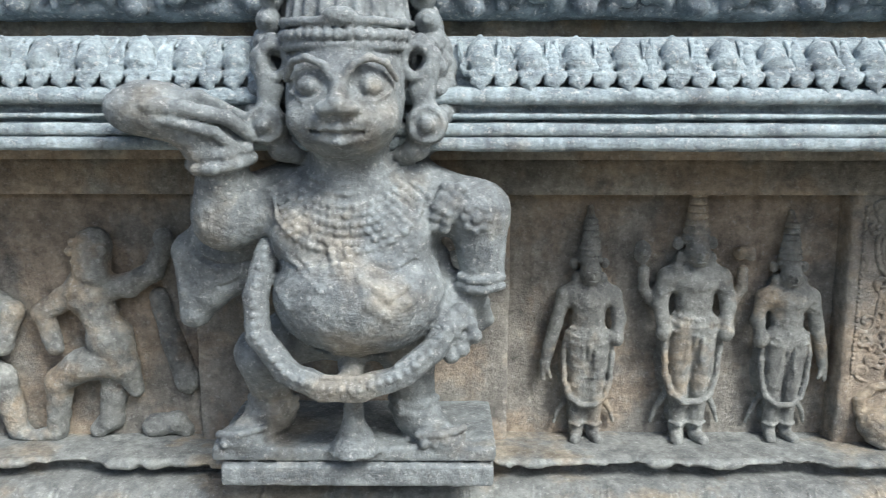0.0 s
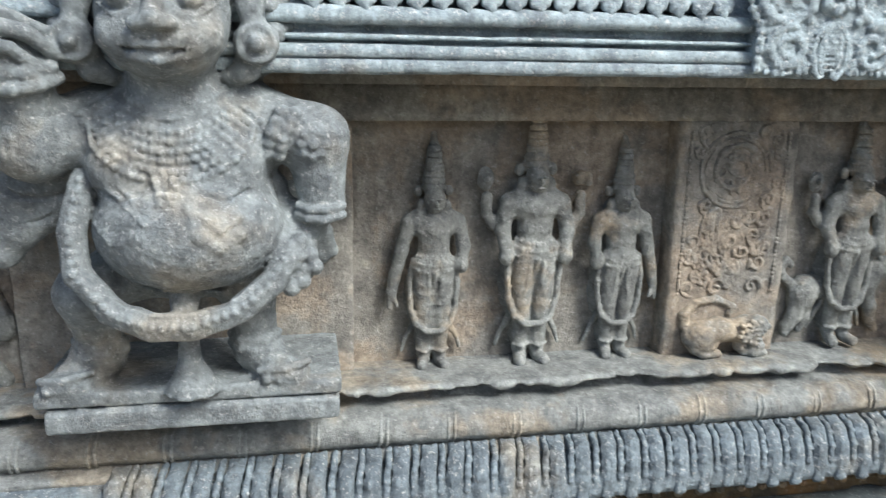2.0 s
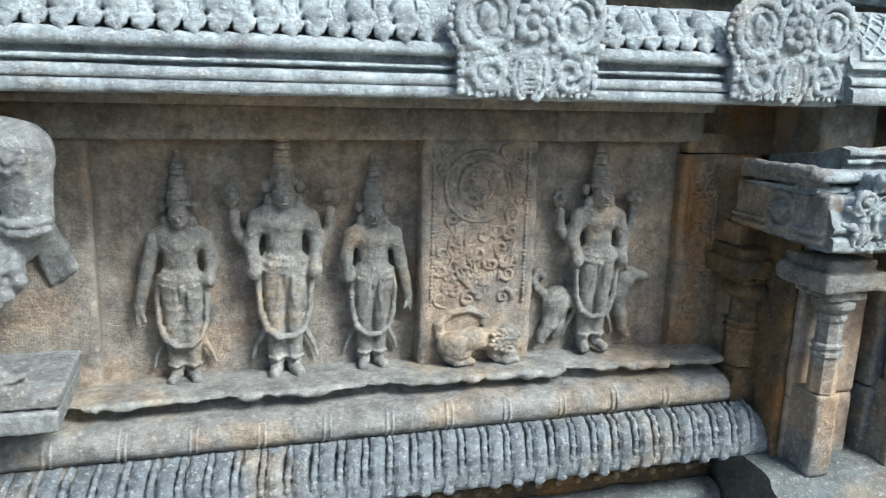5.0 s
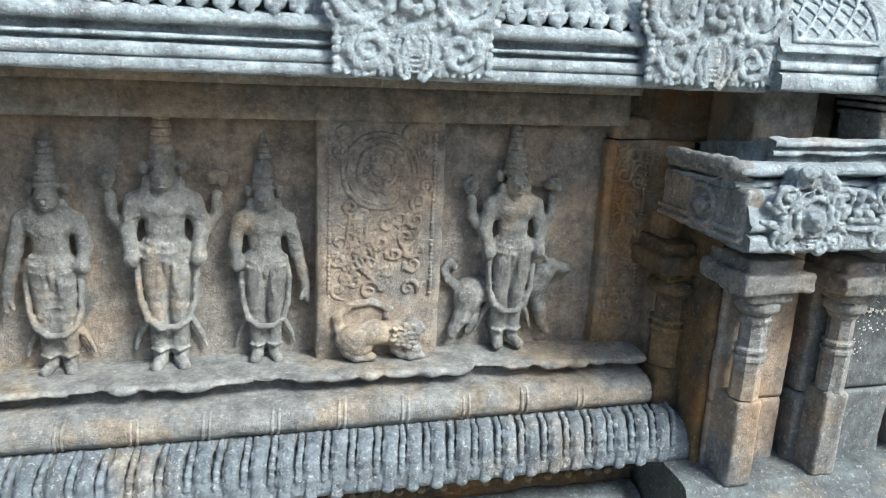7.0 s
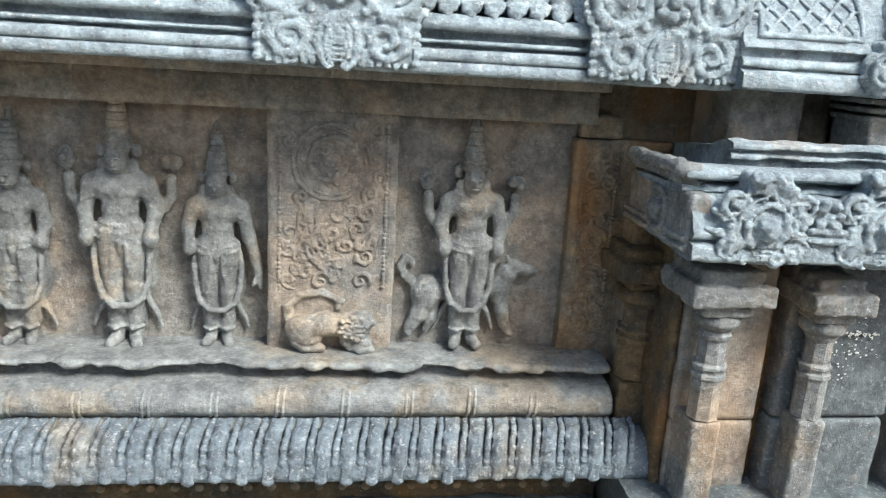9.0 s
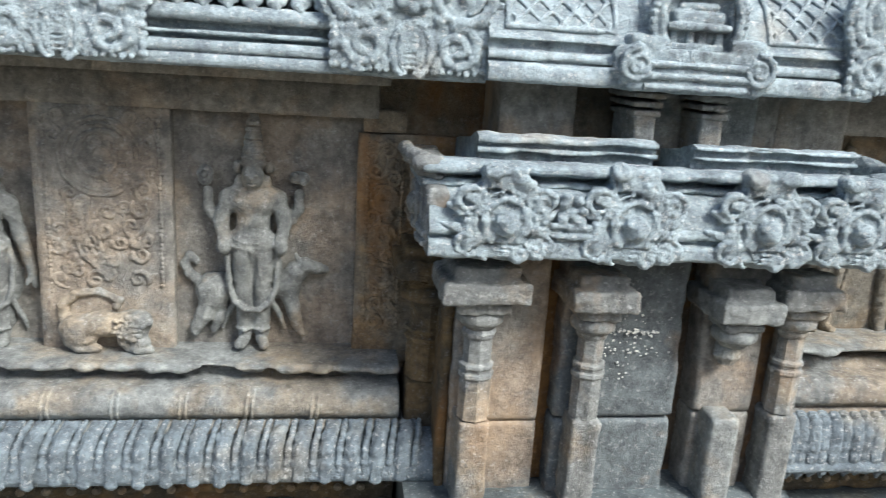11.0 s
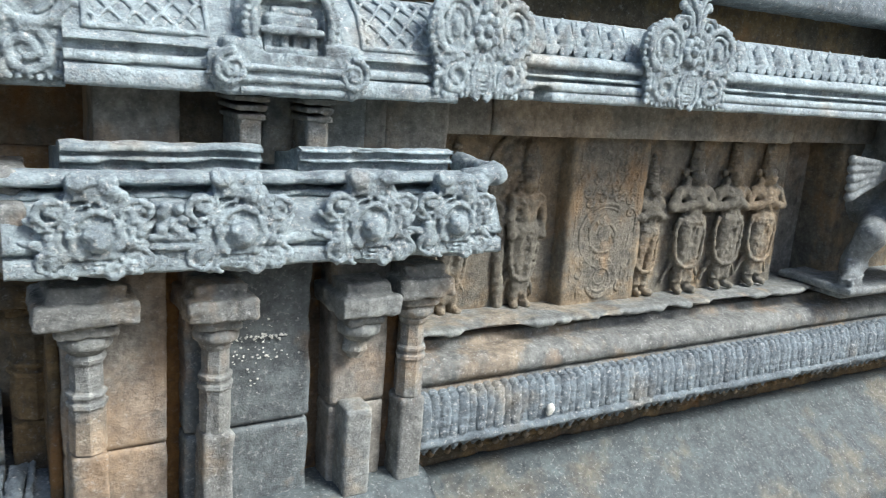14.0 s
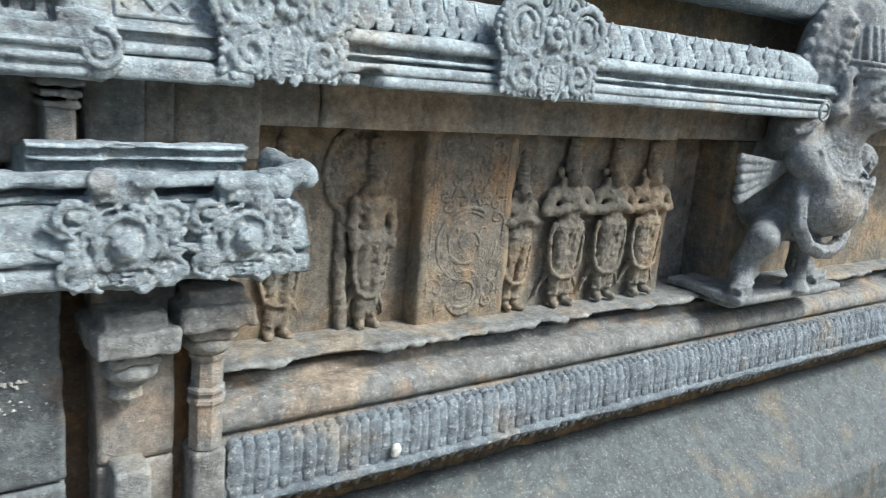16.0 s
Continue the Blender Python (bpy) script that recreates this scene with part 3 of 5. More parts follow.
c = Clay((-0.022, -0.022, -0.03), (0.022, 0.03, 0.016), 0.004)
c.cap((0, 0.006, 0.0), (0, 0.004, -0.016), 0.013, 0.005, 0.003)
c.worn(0.004, 70)
TOOTH = c.mesh("tooth")
fringe = thing(empty("toothed_fringe", 3.6, 1.62, 0.58), "small stone teeth hanging under the ribbed roll", "moulding", kind="structure")
for i in range(95):
    a = part("tooth", TOOTH, DARKROLL, fringe)
    a.matrix_basis = pose(2.76 + 0.031 * i, 1.612, 0.590) @ Matrix.Diagonal((1, 1, random.uniform(0.6, 1.25), 1))

# ---- scroll medallions on the cornice ----
def medallion_parts(seed, w=0.335, top=0.17):
    """A cornice medallion: coiled scrollwork, a flower in the middle and a leafy finial, as three meshes."""
    r = random.Random(seed)
    s = w / 0.335
    c = Clay((-w / 2 - 0.03, -0.075, -0.135), (w / 2 + 0.03, 0.07, 0.135), 0.0034)
    c.box((-0.15 * s, -0.012, -0.12), (0.15 * s, 0.07, 0.05), 0.016)
    Y = -0.015
    for m in (-1, 1):
        def mir(pts):
            return [(m * p[0], p[1], p[2]) for p in pts]
        c.ball((m * 0.10 * s, 0.02, 0.045), (0.07 * s, 0.034, 0.068), 0.008)
        c.rope(mir(arc(0.10 * s, 0.04, 0.058 * s, -95, 245, Y, 20, 0.062)), 0.0115, 0.009, 0.001)
        c.rope(mir(arc(0.10 * s, 0.04, 0.037 * s, -70, 200, Y, 14, 0.042)), 0.0065, None, 0.001)
        c.ball((m * 0.10 * s, -0.014, 0.042), (0.017 * s, 0.013, 0.026), 0.002)
        c.rope(mir(spiral(0.09 * s, -0.072, 0.046, 0.012, 100, -1.5, Y, 22)), 0.0105, 0.008, 0.001)
        c.rope(mir(arc(0.0, -0.078, 0.038 * s, -60, 75, Y, 8, 0.055)), 0.007, None, 0.001)
        c.rope(mir(arc(0.0, -0.078, 0.022 * s, -65, 75, Y, 8, 0.05)), 0.005, None, 0.001)
        c.rope(mir(spiral(0.046 * s, 0.102, 0.032, 0.008, 20, 1.4, Y, 18)), 0.009, 0.007, 0.001)
        c.beads(mir(arc(0.10 * s, 0.032, 0.075 * s, -85, 100, -0.008, 14, 0.08)), 0.0085, 2.0, 0.001)
        c.beads(mir([(0.15 * s, -0.010, -0.112), (0.15 * s, -0.010, -0.035)]), 0.009, 2.0, 0.001)
        c.beads(mir([(0.03, -0.012, -0.117), (0.14 * s, -0.012, -0.117)]), 0.0075, 2.2, 0.001)
        for x, z, a in ((0.052, -0.018, 0.5), (0.04, 0.075, -0.4), (0.135, -0.018, 0.2), (0.05, -0.108, 0.3)):
            c.cap((m * x * s, -0.013, z), (m * (x + 0.02 * a) * s, -0.016, z + 0.018), 0.010, 0.006, 0.001)
    for i in range(9):
        c.cap((-0.014, -0.015, -0.112 + 0.0105 * i), (0.014, -0.015, -0.112 + 0.0105 * i), 0.0042)
    for i in range(34):
        c.rope(spiral(r.uniform(-0.145, 0.145) * s, r.uniform(-0.112, 0.09), r.uniform(0.012, 0.02), 0.003, r.uniform(0, 360), r.choice((-1.1, 1.1)), -0.012, 9), 0.0046, 0.0036, 0.001)
    for i in range(6):
        c.ball((r.uniform(-0.16, 0.16) * s, -0.034, r.uniform(-0.12, 0.11)), r.uniform(0.010, 0.017), 0.008, True)
    c.worn(0.0048, 55)
    scrolls = c.mesh("scrollwork")
    c = Clay((-0.06, -0.07, -0.03), (0.06, 0.03, 0.10), 0.0034)
    c.ball((0, -0.005, 0.035), (0.05, 0.02, 0.05))
    for i in range(9):
        a = 2 * math.pi * i / 8
        q = 0.0 if i == 8 else 0.031
        c.ball((q * math.cos(a), -0.022 - (0.006 if i == 8 else 0), 0.035 + q * math.sin(a)), (0.0135, 0.013, 0.0135), 0.001)
    c.worn(0.0022, 70)
    flower = c.mesh("flower")
    c = Clay((-0.09, -0.05, 0.06), (0.09, 0.07, top + 0.05), 0.0036)
    c.rope([(0, 0.015, 0.075), (0, 0.015, top * 0.8), (0, 0.02, top)], 0.036, 0.022, 0.012)
    for m in (-1, 1):
        c.rope([(m * 0.012, -0.02, 0.085), (m * 0.022, -0.016, top * 0.8), (m * 0.05 * s, -0.004, top - 0.004)], 0.010, 0.008, 0.001)
        c.rope([(0, -0.02, top - 0.03), (m * 0.026, -0.012, top + 0.012), (m * 0.05, 0.0, top + 0.018)], 0.010, 0.007, 0.001)
        c.ball((m * 0.05 * s, 0.0, top - 0.01), 0.014, 0.002)
    c.rope([(0, -0.026, 0.09), (0, -0.018, top)], 0.007, None, 0.001)
    c.worn(0.003, 70)
    return scrolls, flower, c.mesh("finial")


MED = [medallion_parts(3), medallion_parts(4), medallion_parts(5, 0.30, 0.19)]
for x, y, z, k, rot, what in ((1.125, 1.592, 1.612, 0, 0, "broad"), (1.775, 1.592, 1.616, 1, 0, "broad"), (2.815, 1.572, 1.628, 2, 8, "worn"), (3.51, 1.586, 1.632, 1, 0, "crisp")):
    root = thing(empty("scroll_medallion"), f"{what} grey stone scroll medallion with a flower boss on the cornice", "medallion", "medallions of the cornice")
    for nm, me in zip(("scrollwork", "flower", "finial"), MED[k]):
        part(nm, me, GREY, root)
    root.matrix_basis = pose(x, y + 0.004, z, 0, 0, rot) @ Matrix.Diagonal((1, 0.72, 0.97, 1))

# double bands on the round moulding, studs on the fillet below the roll
c = Clay((-0.02, -0.02, -0.05), (0.02, 0.07, 0.05), 0.0032)
for x in (-0.007, 0.007):
    c.rope([(x + 0.006, 0.04, 0.036), (x + 0.002, 0.014, 0.026), (x, 0.002, 0.008), (x, 0.002, -0.01), (x - 0.002, 0.014, -0.026), (x - 0.005, 0.03, -0.034)], 0.0045)
BAND = c.mesh("band")
bands = thing(empty("moulding_bands", 0, 1.7, 0.72), "faint raised double bands on the round moulding", "moulding", kind="structure")
for i in range(24):
    a = part("band", BAND, LEDGE, bands)
    a.matrix_basis = pose(-1.8 + 0.148 * i, 1.699, 0.72)
c = Clay((-0.016, -0.016, -0.016), (0.016, 0.016, 0.016), 0.004)
c.ball((0, 0, 0), (0.011, 0.009, 0.010))
STUD = c.mesh("stud")
studs = thing(empty("stud_row", 3.0, 1.74, 0.49), "row of dark studs on the fillet under the roll", "moulding", kind="structure")
for x0, n in ((0.6, 21), (2.8, 60)):
    for i in range(n):
        a = part("stud", STUD, RUSTY, studs)
        a.matrix_basis = pose(x0 + 0.056 * i, 1.738, 0.494)


# ---- dwarf guardian statues ----
def guardian(name, cx, label, h=0.0042, fan=False):
    """A squat pot-bellied stone figure on its own block, one hand raised."""
    c = Clay((cx - 0.44, 1.40, 0.80), (cx + (0.52 if fan else 0.33), 1.90, 1.93), h)

    def lean(z):
        return min(0.15, max(0.0, z - 1.12) * 0.30) if fan else 0.0

    def P(x, y, z):
        return (cx + x + lean(z), y, z)

    def Q(pts):
        return [(cx + x + lean(z), z) for x, z in pts]

    # block
    if fan:
        c.box(P(-0.36, 1.59, 0.868), P(0.30, 1.90, 0.898), 0.010)
        c.box(P(-0.33, 1.64, 0.842), P(0.30, 1.90, 0.872), 0.010, 0.006)
    else:
        c.box(P(-0.285, 1.607, 0.872), P(0.28, 1.90, 0.903), 0.008)
        c.box(P(-0.267, 1.60, 0.822), P(0.275, 1.90, 0.868), 0.008, 0.004)
    # trunk
    c.ball(P(0.005, 1.66, 1.345), (0.165, 0.12, 0.145), 0.03)
    c.ball(P(0.015, 1.61, 1.215), (0.165, 0.135, 0.118), 0.03)
    c.ball(P(0.0, 1.69, 1.12), (0.13, 0.10, 0.06), 0.02)
    c.ball(P(-0.085, 1.585, 1.33), (0.06, 0.05, 0.052), 0.03)
    c.ball(P(0.085, 1.585, 1.33), (0.06, 0.05, 0.052), 0.03)
    c.cap(P(0, 1.65, 1.42), P(0, 1.62, 1.50), 0.078, 0.075, 0.03)
    c.cap(P(-0.06, 1.82, 1.2), P(-0.05, 1.82, 1.6), 0.11, 0.10, 0.03)
    # head
    home, cx = cx, cx + (0.03 if fan else 0.0)
    c.ball(P(0, 1.575, 1.592), (0.105, 0.105, 0.11), 0.01)
    c.ball(P(0, 1.545, 1.54), (0.09, 0.075, 0.063), 0.03)
    c.ball(P(0, 1.62, 1.645), (0.11, 0.10, 0.09), 0.02)
    for m in (-1, 1):
        c.ball(P(m * 0.062, 1.508, 1.545), (0.032, 0.026, 0.026), 0.02)
        c.ball(P(m * 0.052, 1.472, 1.606), (0.034, 0.016, 0.026), 0.012, True)
        c.ball(P(m * 0.051, 1.492, 1.600), (0.0215, 0.019, 0.019), 0.004)
        c.ball(P(m * 0.050, 1.475, 1.599), (0.008, 0.006, 0.008), 0.002)
        c.rope([P(m * 0.010, 1.474, 1.612), P(m * 0.026, 1.472, 1.634), P(m * 0.052, 1.474, 1.645), P(m * 0.078, 1.489, 1.638), P(m * 0.094, 1.512, 1.612)], 0.0075, 0.006, 0.003)
        c.rope([P(m * 0.024, 1.480, 1.594), P(m * 0.036, 1.478, 1.578), P(m * 0.060, 1.483, 1.574), P(m * 0.085, 1.503, 1.59)], 0.005, 0.004, 0.002)
        c.ball(P(m * 0.021, 1.463, 1.563), (0.017, 0.017, 0.012), 0.006)
        c.rope([P(m * 0.012, 1.468, 1.546), P(m * 0.035, 1.474, 1.542), P(m * 0.065, 1.488, 1.552)], 0.007, 0.004, 0.004)
        # ears with ring and disc
        c.rope([P(m * 0.10, 1.60, 1.655), P(m * 0.132, 1.585, 1.68), P(m * 0.155, 1.585, 1.655), P(m * 0.148, 1.585, 1.62), P(m * 0.125, 1.585, 1.60)], 0.015, 0.014, 0.006)
        c.rope([P(m * 0.145, 1.585, 1.63), P(m * 0.138, 1.585, 1.59), P(m * 0.142, 1.58, 1.555)], 0.022, 0.020, 0.006)
        c.ball(P(m * 0.145, 1.58, 1.535), (0.038, 0.026, 0.038), 0.006)
        c.rope(arc(cx + m * 0.145, 1.535, 0.029, 0, 360, 1.562, 14), 0.006, None, 0.001)
        c.ball(P(m * 0.145, 1.556, 1.535), 0.015, 0.002)
        c.rope([P(m * 0.13, 1.61, 1.51), P(m * 0.125, 1.60, 1.49), P(m * 0.10, 1.61, 1.48)], 0.024, 0.018, 0.01)
        c.rope(arc(cx + m * 0.126 + lean(1.64), 1.645, 0.024, 0, 360, 1.572, 14, 0.028), 0.009, None, 0.002)
        c.ball(P(m * 0.126, 1.565, 1.645), (0.013, 0.03, 0.017), 0.003, True)
        # hair curls
        for q in range(8):
            c.ball(P(m * (0.172 - 0.007 * q), 1.625, 1.555 + 0.041 * q), 0.024, 0.002)
            c.ball(P(m * (0.172 - 0.007 * q), 1.602, 1.555 + 0.041 * q), 0.011, 0.001)
            c.ball(P(m * (0.205 - 0.015 * q), 1.67, 1.545 + 0.043 * q), 0.028, 0.002)
            c.ball(P(m * (0.19 - 0.011 * q), 1.645, 1.565 + 0.042 * q), 0.020, 0.001)
        c.ball(P(m * 0.13, 1.70, 1.60), (0.07, 0.08, 0.13), 0.02)
    c.cap(P(0, 1.482, 1.62), P(0, 1.458, 1.57), 0.010, 0.018, 0.008)
    c.rope([P(-0.058, 1.493, 1.538), P(-0.03, 1.475, 1.532), P(0, 1.469, 1.531), P(0.03, 1.475, 1.533), P(0.058, 1.493, 1.541)], 0.0075, None, 0.002)
    c.rope([P(-0.05, 1.488, 1.526), P(-0.025, 1.473, 1.521), P(0, 1.468, 1.520), P(0.025, 1.473, 1.522), P(0.05, 1.488, 1.528)], 0.0042, None, 0.001, True)
    c.rope([P(-0.045, 1.494, 1.513), P(0, 1.474, 1.507), P(0.045, 1.494, 1.515)], 0.0075, None, 0.003)
    # crown with its band
    c.cap(P(0, 1.63, 1.70), P(0, 1.65, 1.86), 0.108, 0.085, 0.015)
    for z0, r in ((1.672, 0.008), (1.690, 0.012), (1.712, 0.008)):
        pts = [P(0.114 * math.cos(a), 1.615 + 0.117 * math.sin(a), z0 + 0.006 * math.sin(a)) for a in [math.pi + math.pi * q / 16 for q in range(17)]]
        if r > 0.01:
            c.beads(pts, r, 1.5, 0.001)
        else:
            c.rope(pts, r, None, 0.001)
    c.ball(P(0, 1.498, 1.715), (0.028, 0.016, 0.016), 0.004)
    for q in range(11):
        a = math.pi + math.pi * (q + 0.5) / 11
        c.rope([P(0.106 * math.cos(a), 1.63 + 0.106 * math.sin(a), 1.72), P(0.09 * math.cos(a), 1.645 + 0.09 * math.sin(a), 1.83)], 0.010, 0.008, 0.001)
    cx = home
    # raised arm with bracelet, palm up; the fan bearer rests hers on the hip
    if fan:
        c.cap(P(-0.11, 1.66, 1.41), P(-0.19, 1.60, 1.37), 0.06, 0.058, 0.03)
        c.cap(P(-0.19, 1.60, 1.37), P(-0.12, 1.53, 1.29), 0.054, 0.04, 0.02)
        c.beads([P(-0.20, 1.545, 1.40), P(-0.17, 1.54, 1.36), P(-0.13, 1.55, 1.33)], 0.013, 1.4, 0.002)
        c.ball(P(-0.13, 1.72, 1.49), (0.06, 0.05, 0.06), 0.02)
    else:
        c.cap(P(-0.13, 1.66, 1.40), P(-0.235, 1.62, 1.362), 0.06, 0.064, 0.03)
        c.cap(P(-0.235, 1.62, 1.362), P(-0.228, 1.575, 1.47), 0.06, 0.046, 0.02)
        c.rope([P(-0.284, 1.575, 1.462), P(-0.262, 1.537, 1.458), P(-0.225, 1.522, 1.458), P(-0.19, 1.537, 1.466), P(-0.172, 1.57, 1.476)], 0.012, None, 0.002)
        c.beads([P(-0.284, 1.57, 1.482), P(-0.255, 1.53, 1.477), P(-0.205, 1.525, 1.482), P(-0.175, 1.56, 1.492)], 0.0115, 1.4, 0.002)
        c.rope([P(-0.225, 1.575, 1.49), P(-0.255, 1.56, 1.525), P(-0.31, 1.55, 1.55)], 0.044, 0.045, 0.02)
        c.ball(P(-0.345, 1.55, 1.562), (0.078, 0.055, 0.05), 0.02)
        c.rope([P(-0.35, 1.515, 1.545), P(-0.29, 1.505, 1.54), P(-0.22, 1.515, 1.522), P(-0.19, 1.54, 1.49)], 0.012, 0.010, 0.003)
        c.rope([P(-0.33, 1.505, 1.568), P(-0.27, 1.505, 1.562), P(-0.20, 1.525, 1.545), P(-0.17, 1.56, 1.515)], 0.016, 0.012, 0.004)
        c.rope([P(-0.33, 1.53, 1.585), P(-0.25, 1.54, 1.582), P(-0.18, 1.57, 1.545)], 0.013, 0.010, 0.004)
    # lowered arm with armlet and wristlet
    c.cap(P(0.12, 1.66, 1.405), P(0.24, 1.63, 1.37), 0.062, 0.058, 0.03)
    c.cap(P(0.24, 1.63, 1.37), P(0.25, 1.63, 1.25), 0.057, 0.042, 0.02)
    c.beads([P(0.155, 1.59, 1.35), P(0.165, 1.578, 1.385), P(0.185, 1.59, 1.425)], 0.015, 1.3, 0.002)
    c.beads([P(0.175, 1.585, 1.345), P(0.185, 1.573, 1.38), P(0.205, 1.588, 1.42)], 0.012, 1.4, 0.002)
    for q in range(9):
        c.ball(P(0.235 + 0.022 * math.cos(q * 0.78), 1.575, 1.365 + 0.022 * math.sin(q * 0.78)), 0.009, 0.002)
    c.ball(P(0.235, 1.573, 1.365), 0.012, 0.002)
    for z0 in (1.228, 1.245):
        c.rope([P(0.208, 1.61, z0 + 0.005), P(0.225, 1.592, z0), P(0.255, 1.587, z0), P(0.285, 1.605, z0 + 0.005)], 0.009, None, 0.001)
    c.rope([P(0.13, 1.66, 1.34), P(0.17, 1.66, 1.28), P(0.19, 1.66, 1.2)], 0.016, None, 0.006)
    c.ball(P(0.20, 1.66, 1.20), (0.06, 0.05, 0.05), 0.02)
    # hip tassel and loose sash end
    c.ball(P(0.195, 1.61, 1.15), (0.045, 0.035, 0.055), 0.02)
    for q in range(16):
        a = q * 2.4
        c.ball(P(0.195 + 0.042 * math.cos(a) * (q / 16) ** 0.5, 1.575 + 0.004 * (q % 3), 1.15 + 0.048 * math.sin(a) * (q / 16) ** 0.5), 0.0165, 0.002)
    for q in range(3):
        c.rope([P(0.19 + 0.014 * q, 1.815, 1.24), P(0.222 + 0.018 * q, 1.85, 1.14), P(0.235 + 0.02 * q, 1.862, 1.07 + 0.012 * q)], 0.020, 0.014, 0.012)
    # cloth flap
    if not fan:
        c.rope([P(-0.19, 1.70, 1.31), P(-0.29, 1.70, 1.315), P(-0.335, 1.70, 1.28), P(-0.335, 1.70, 1.15)], 0.045, 0.026, 0.02)
        c.rope([P(-0.17, 1.70, 1.26), P(-0.25, 1.70, 1.23), P(-0.325, 1.70, 1.155)], 0.045, 0.024, 0.02)
        c.rope([P(-0.19, 1.69, 1.29), P(-0.29, 1.69, 1.27), P(-0.30, 1.69, 1.20)], 0.04, 0.03, 0.02)
        c.traced(Q(bow(-0.245, 1.31, 0.075, 0.05, 200, 340, 8)), 0.006, None, 0.0, 0.002, True)
        c.traced(Q([(-0.32, 1.22), (-0.26, 1.215), (-0.2, 1.24)]), 0.004, None, 0.0, 0.002, True)
        c.traced(Q([(-0.35, 1.30), (-0.345, 1.2), (-0.325, 1.145)]), 0.008, None, 0.5, 0.003)
    else:
        c.ball(P(0.0, 1.60, 1.22), (0.17, 0.15, 0.125), 0.02)
        c.ball(P(-0.17, 1.66, 1.42), (0.07, 0.06, 0.085), 0.02)
        for q in range(5):
            c.rope([P(-0.13, 1.66, 1.355), P(-0.25, 1.67, 1.345 - 0.016 * q), P(-0.42 + 0.014 * q, 1.68, 1.36 - 0.034 * q)], 0.010, 0.017, 0.001)
            c.ball(P(-0.425 + 0.014 * q, 1.68, 1.36 - 0.034 * q), 0.018, 0.003)
        for q in range(3):
            c.rope([P(-0.15, 1.58, 1.335 - 0.016 * q), P(-0.06, 1.485, 1.31 - 0.016 * q), P(0.06, 1.465, 1.30 - 0.016 * q), P(0.17, 1.52, 1.315 - 0.016 * q)], 0.009, 0.009, 0.001)
        c.ball(P(-0.01, 1.70, 1.69), (0.205, 0.10, 0.26), 0.02)
        for ring in range(4):
            for q in range(20):
                a = radians(215 - 13 * q)
                c.ball(P(-0.01 + (0.12 + 0.030 * ring) * math.cos(a), 1.615 + 0.026 * ring, 1.69 + (0.14 + 0.034 * ring) * math.sin(a)), 0.017, 0.006)
        c.cap(P(0, 1.65, 1.44), P(0.01, 1.61, 1.55), 0.12, 0.10, 0.02)
        c.cap(P(-0.10, 1.67, 1.44), P(-0.20, 1.66, 1.45), 0.075, 0.07, 0.02)
        c.rope([P(-0.13, 1.69, 1.42), P(-0.16, 1.69, 1.49), P(-0.12, 1.69, 1.57)], 0.10, 0.075, 0.02)
        c.beads([P(-0.28, 1.61, 1.46), P(-0.24, 1.59, 1.47), P(-0.19, 1.60, 1.50)], 0.013, 1.4, 0.002)
    # legs, anklets, feet
    for m, kx, ky, ax, fx in ((-1, -0.178 - 0.05 * fan, 1.63, -0.172 - 0.07 * fan, -0.225 - 0.08 * fan), (1, 0.105, 1.66, 0.115, 0.17)):
        c.cap(P(m * 0.09, 1.70, 1.13), P(kx, ky, 1.09), 0.066, 0.052, 0.03)
        c.cap(P(kx, ky, 1.09), P(ax, 1.675, 0.985), 0.052, 0.042, 0.02)
        for z0 in (0.985, 0.968):
            c.rope([P(ax - 0.046, 1.668, z0), P(ax - 0.024, 1.636, z0 - 0.002), P(ax + 0.024, 1.636, z0 - 0.002), P(ax + 0.046, 1.668, z0)], 0.0085, None, 0.001)
        c.cap(P(ax, 1.675, 0.95), P(fx, 1.635, 0.925), 0.045, 0.026, 0.02)
        c.ball(P(fx, 1.635, 0.918), (0.05, 0.035, 0.02), 0.015)
        c.rope([P(fx - 0.045, 1.615, 0.926), P(fx, 1.603, 0.932), P(fx + 0.045, 1.618, 0.94)], 0.008, None, 0.003)
        for q in range(4):
            c.ball(P(fx - 0.032 + 0.021 * q, 1.607 + 0.003 * q, 0.912), 0.011, 0.002)
    # garland looped below the belly
    g = [P(-0.155, 1.60, 1.30), P(-0.175, 1.57, 1.22), P(-0.168, 1.55, 1.15), P(-0.115, 1.535, 1.085), P(-0.05, 1.525, 1.058), P(0.02, 1.525, 1.055), P(0.10, 1.535, 1.08), P(0.155, 1.555, 1.12), P(0.18, 1.57, 1.16)]
    c.rope(g, 0.024, None, 0.002)
    c.beads([(p[0], p[1] - 0.019, p[2] + 0.005) for p in g], 0.0105, 1.7, 0.001)
    c.rope([(p[0], p[1] - 0.012, p[2] - 0.017) for p in g[1:-1]], 0.007, None, 0.001)
    c.rope([(p[0], p[1] - 0.010, p[2] + 0.022) for p in g[1:-1]], 0.006, None, 0.001)
    c.cap(P(0, 1.61, 1.10), P(0, 1.54, 1.06), 0.03, 0.02, 0.01)
    # bell-shaped stay under the garland
    c.cone(P(0, 1.60, 0), 0.022, 0.018, 0.945, 1.06, 0.004, 0.006)
    c.cone(P(0, 1.61, 0), 0.054, 0.022, 0.896, 0.955, 0.004, 0.012)
    # hollows between belly and garland
    c.ball(P(-0.062, 1.55, 1.108), (0.036, 0.07, 0.016), 0.004, True)
    c.ball(P(0.055, 1.55, 1.100), (0.030, 0.07, 0.015), 0.004, True)
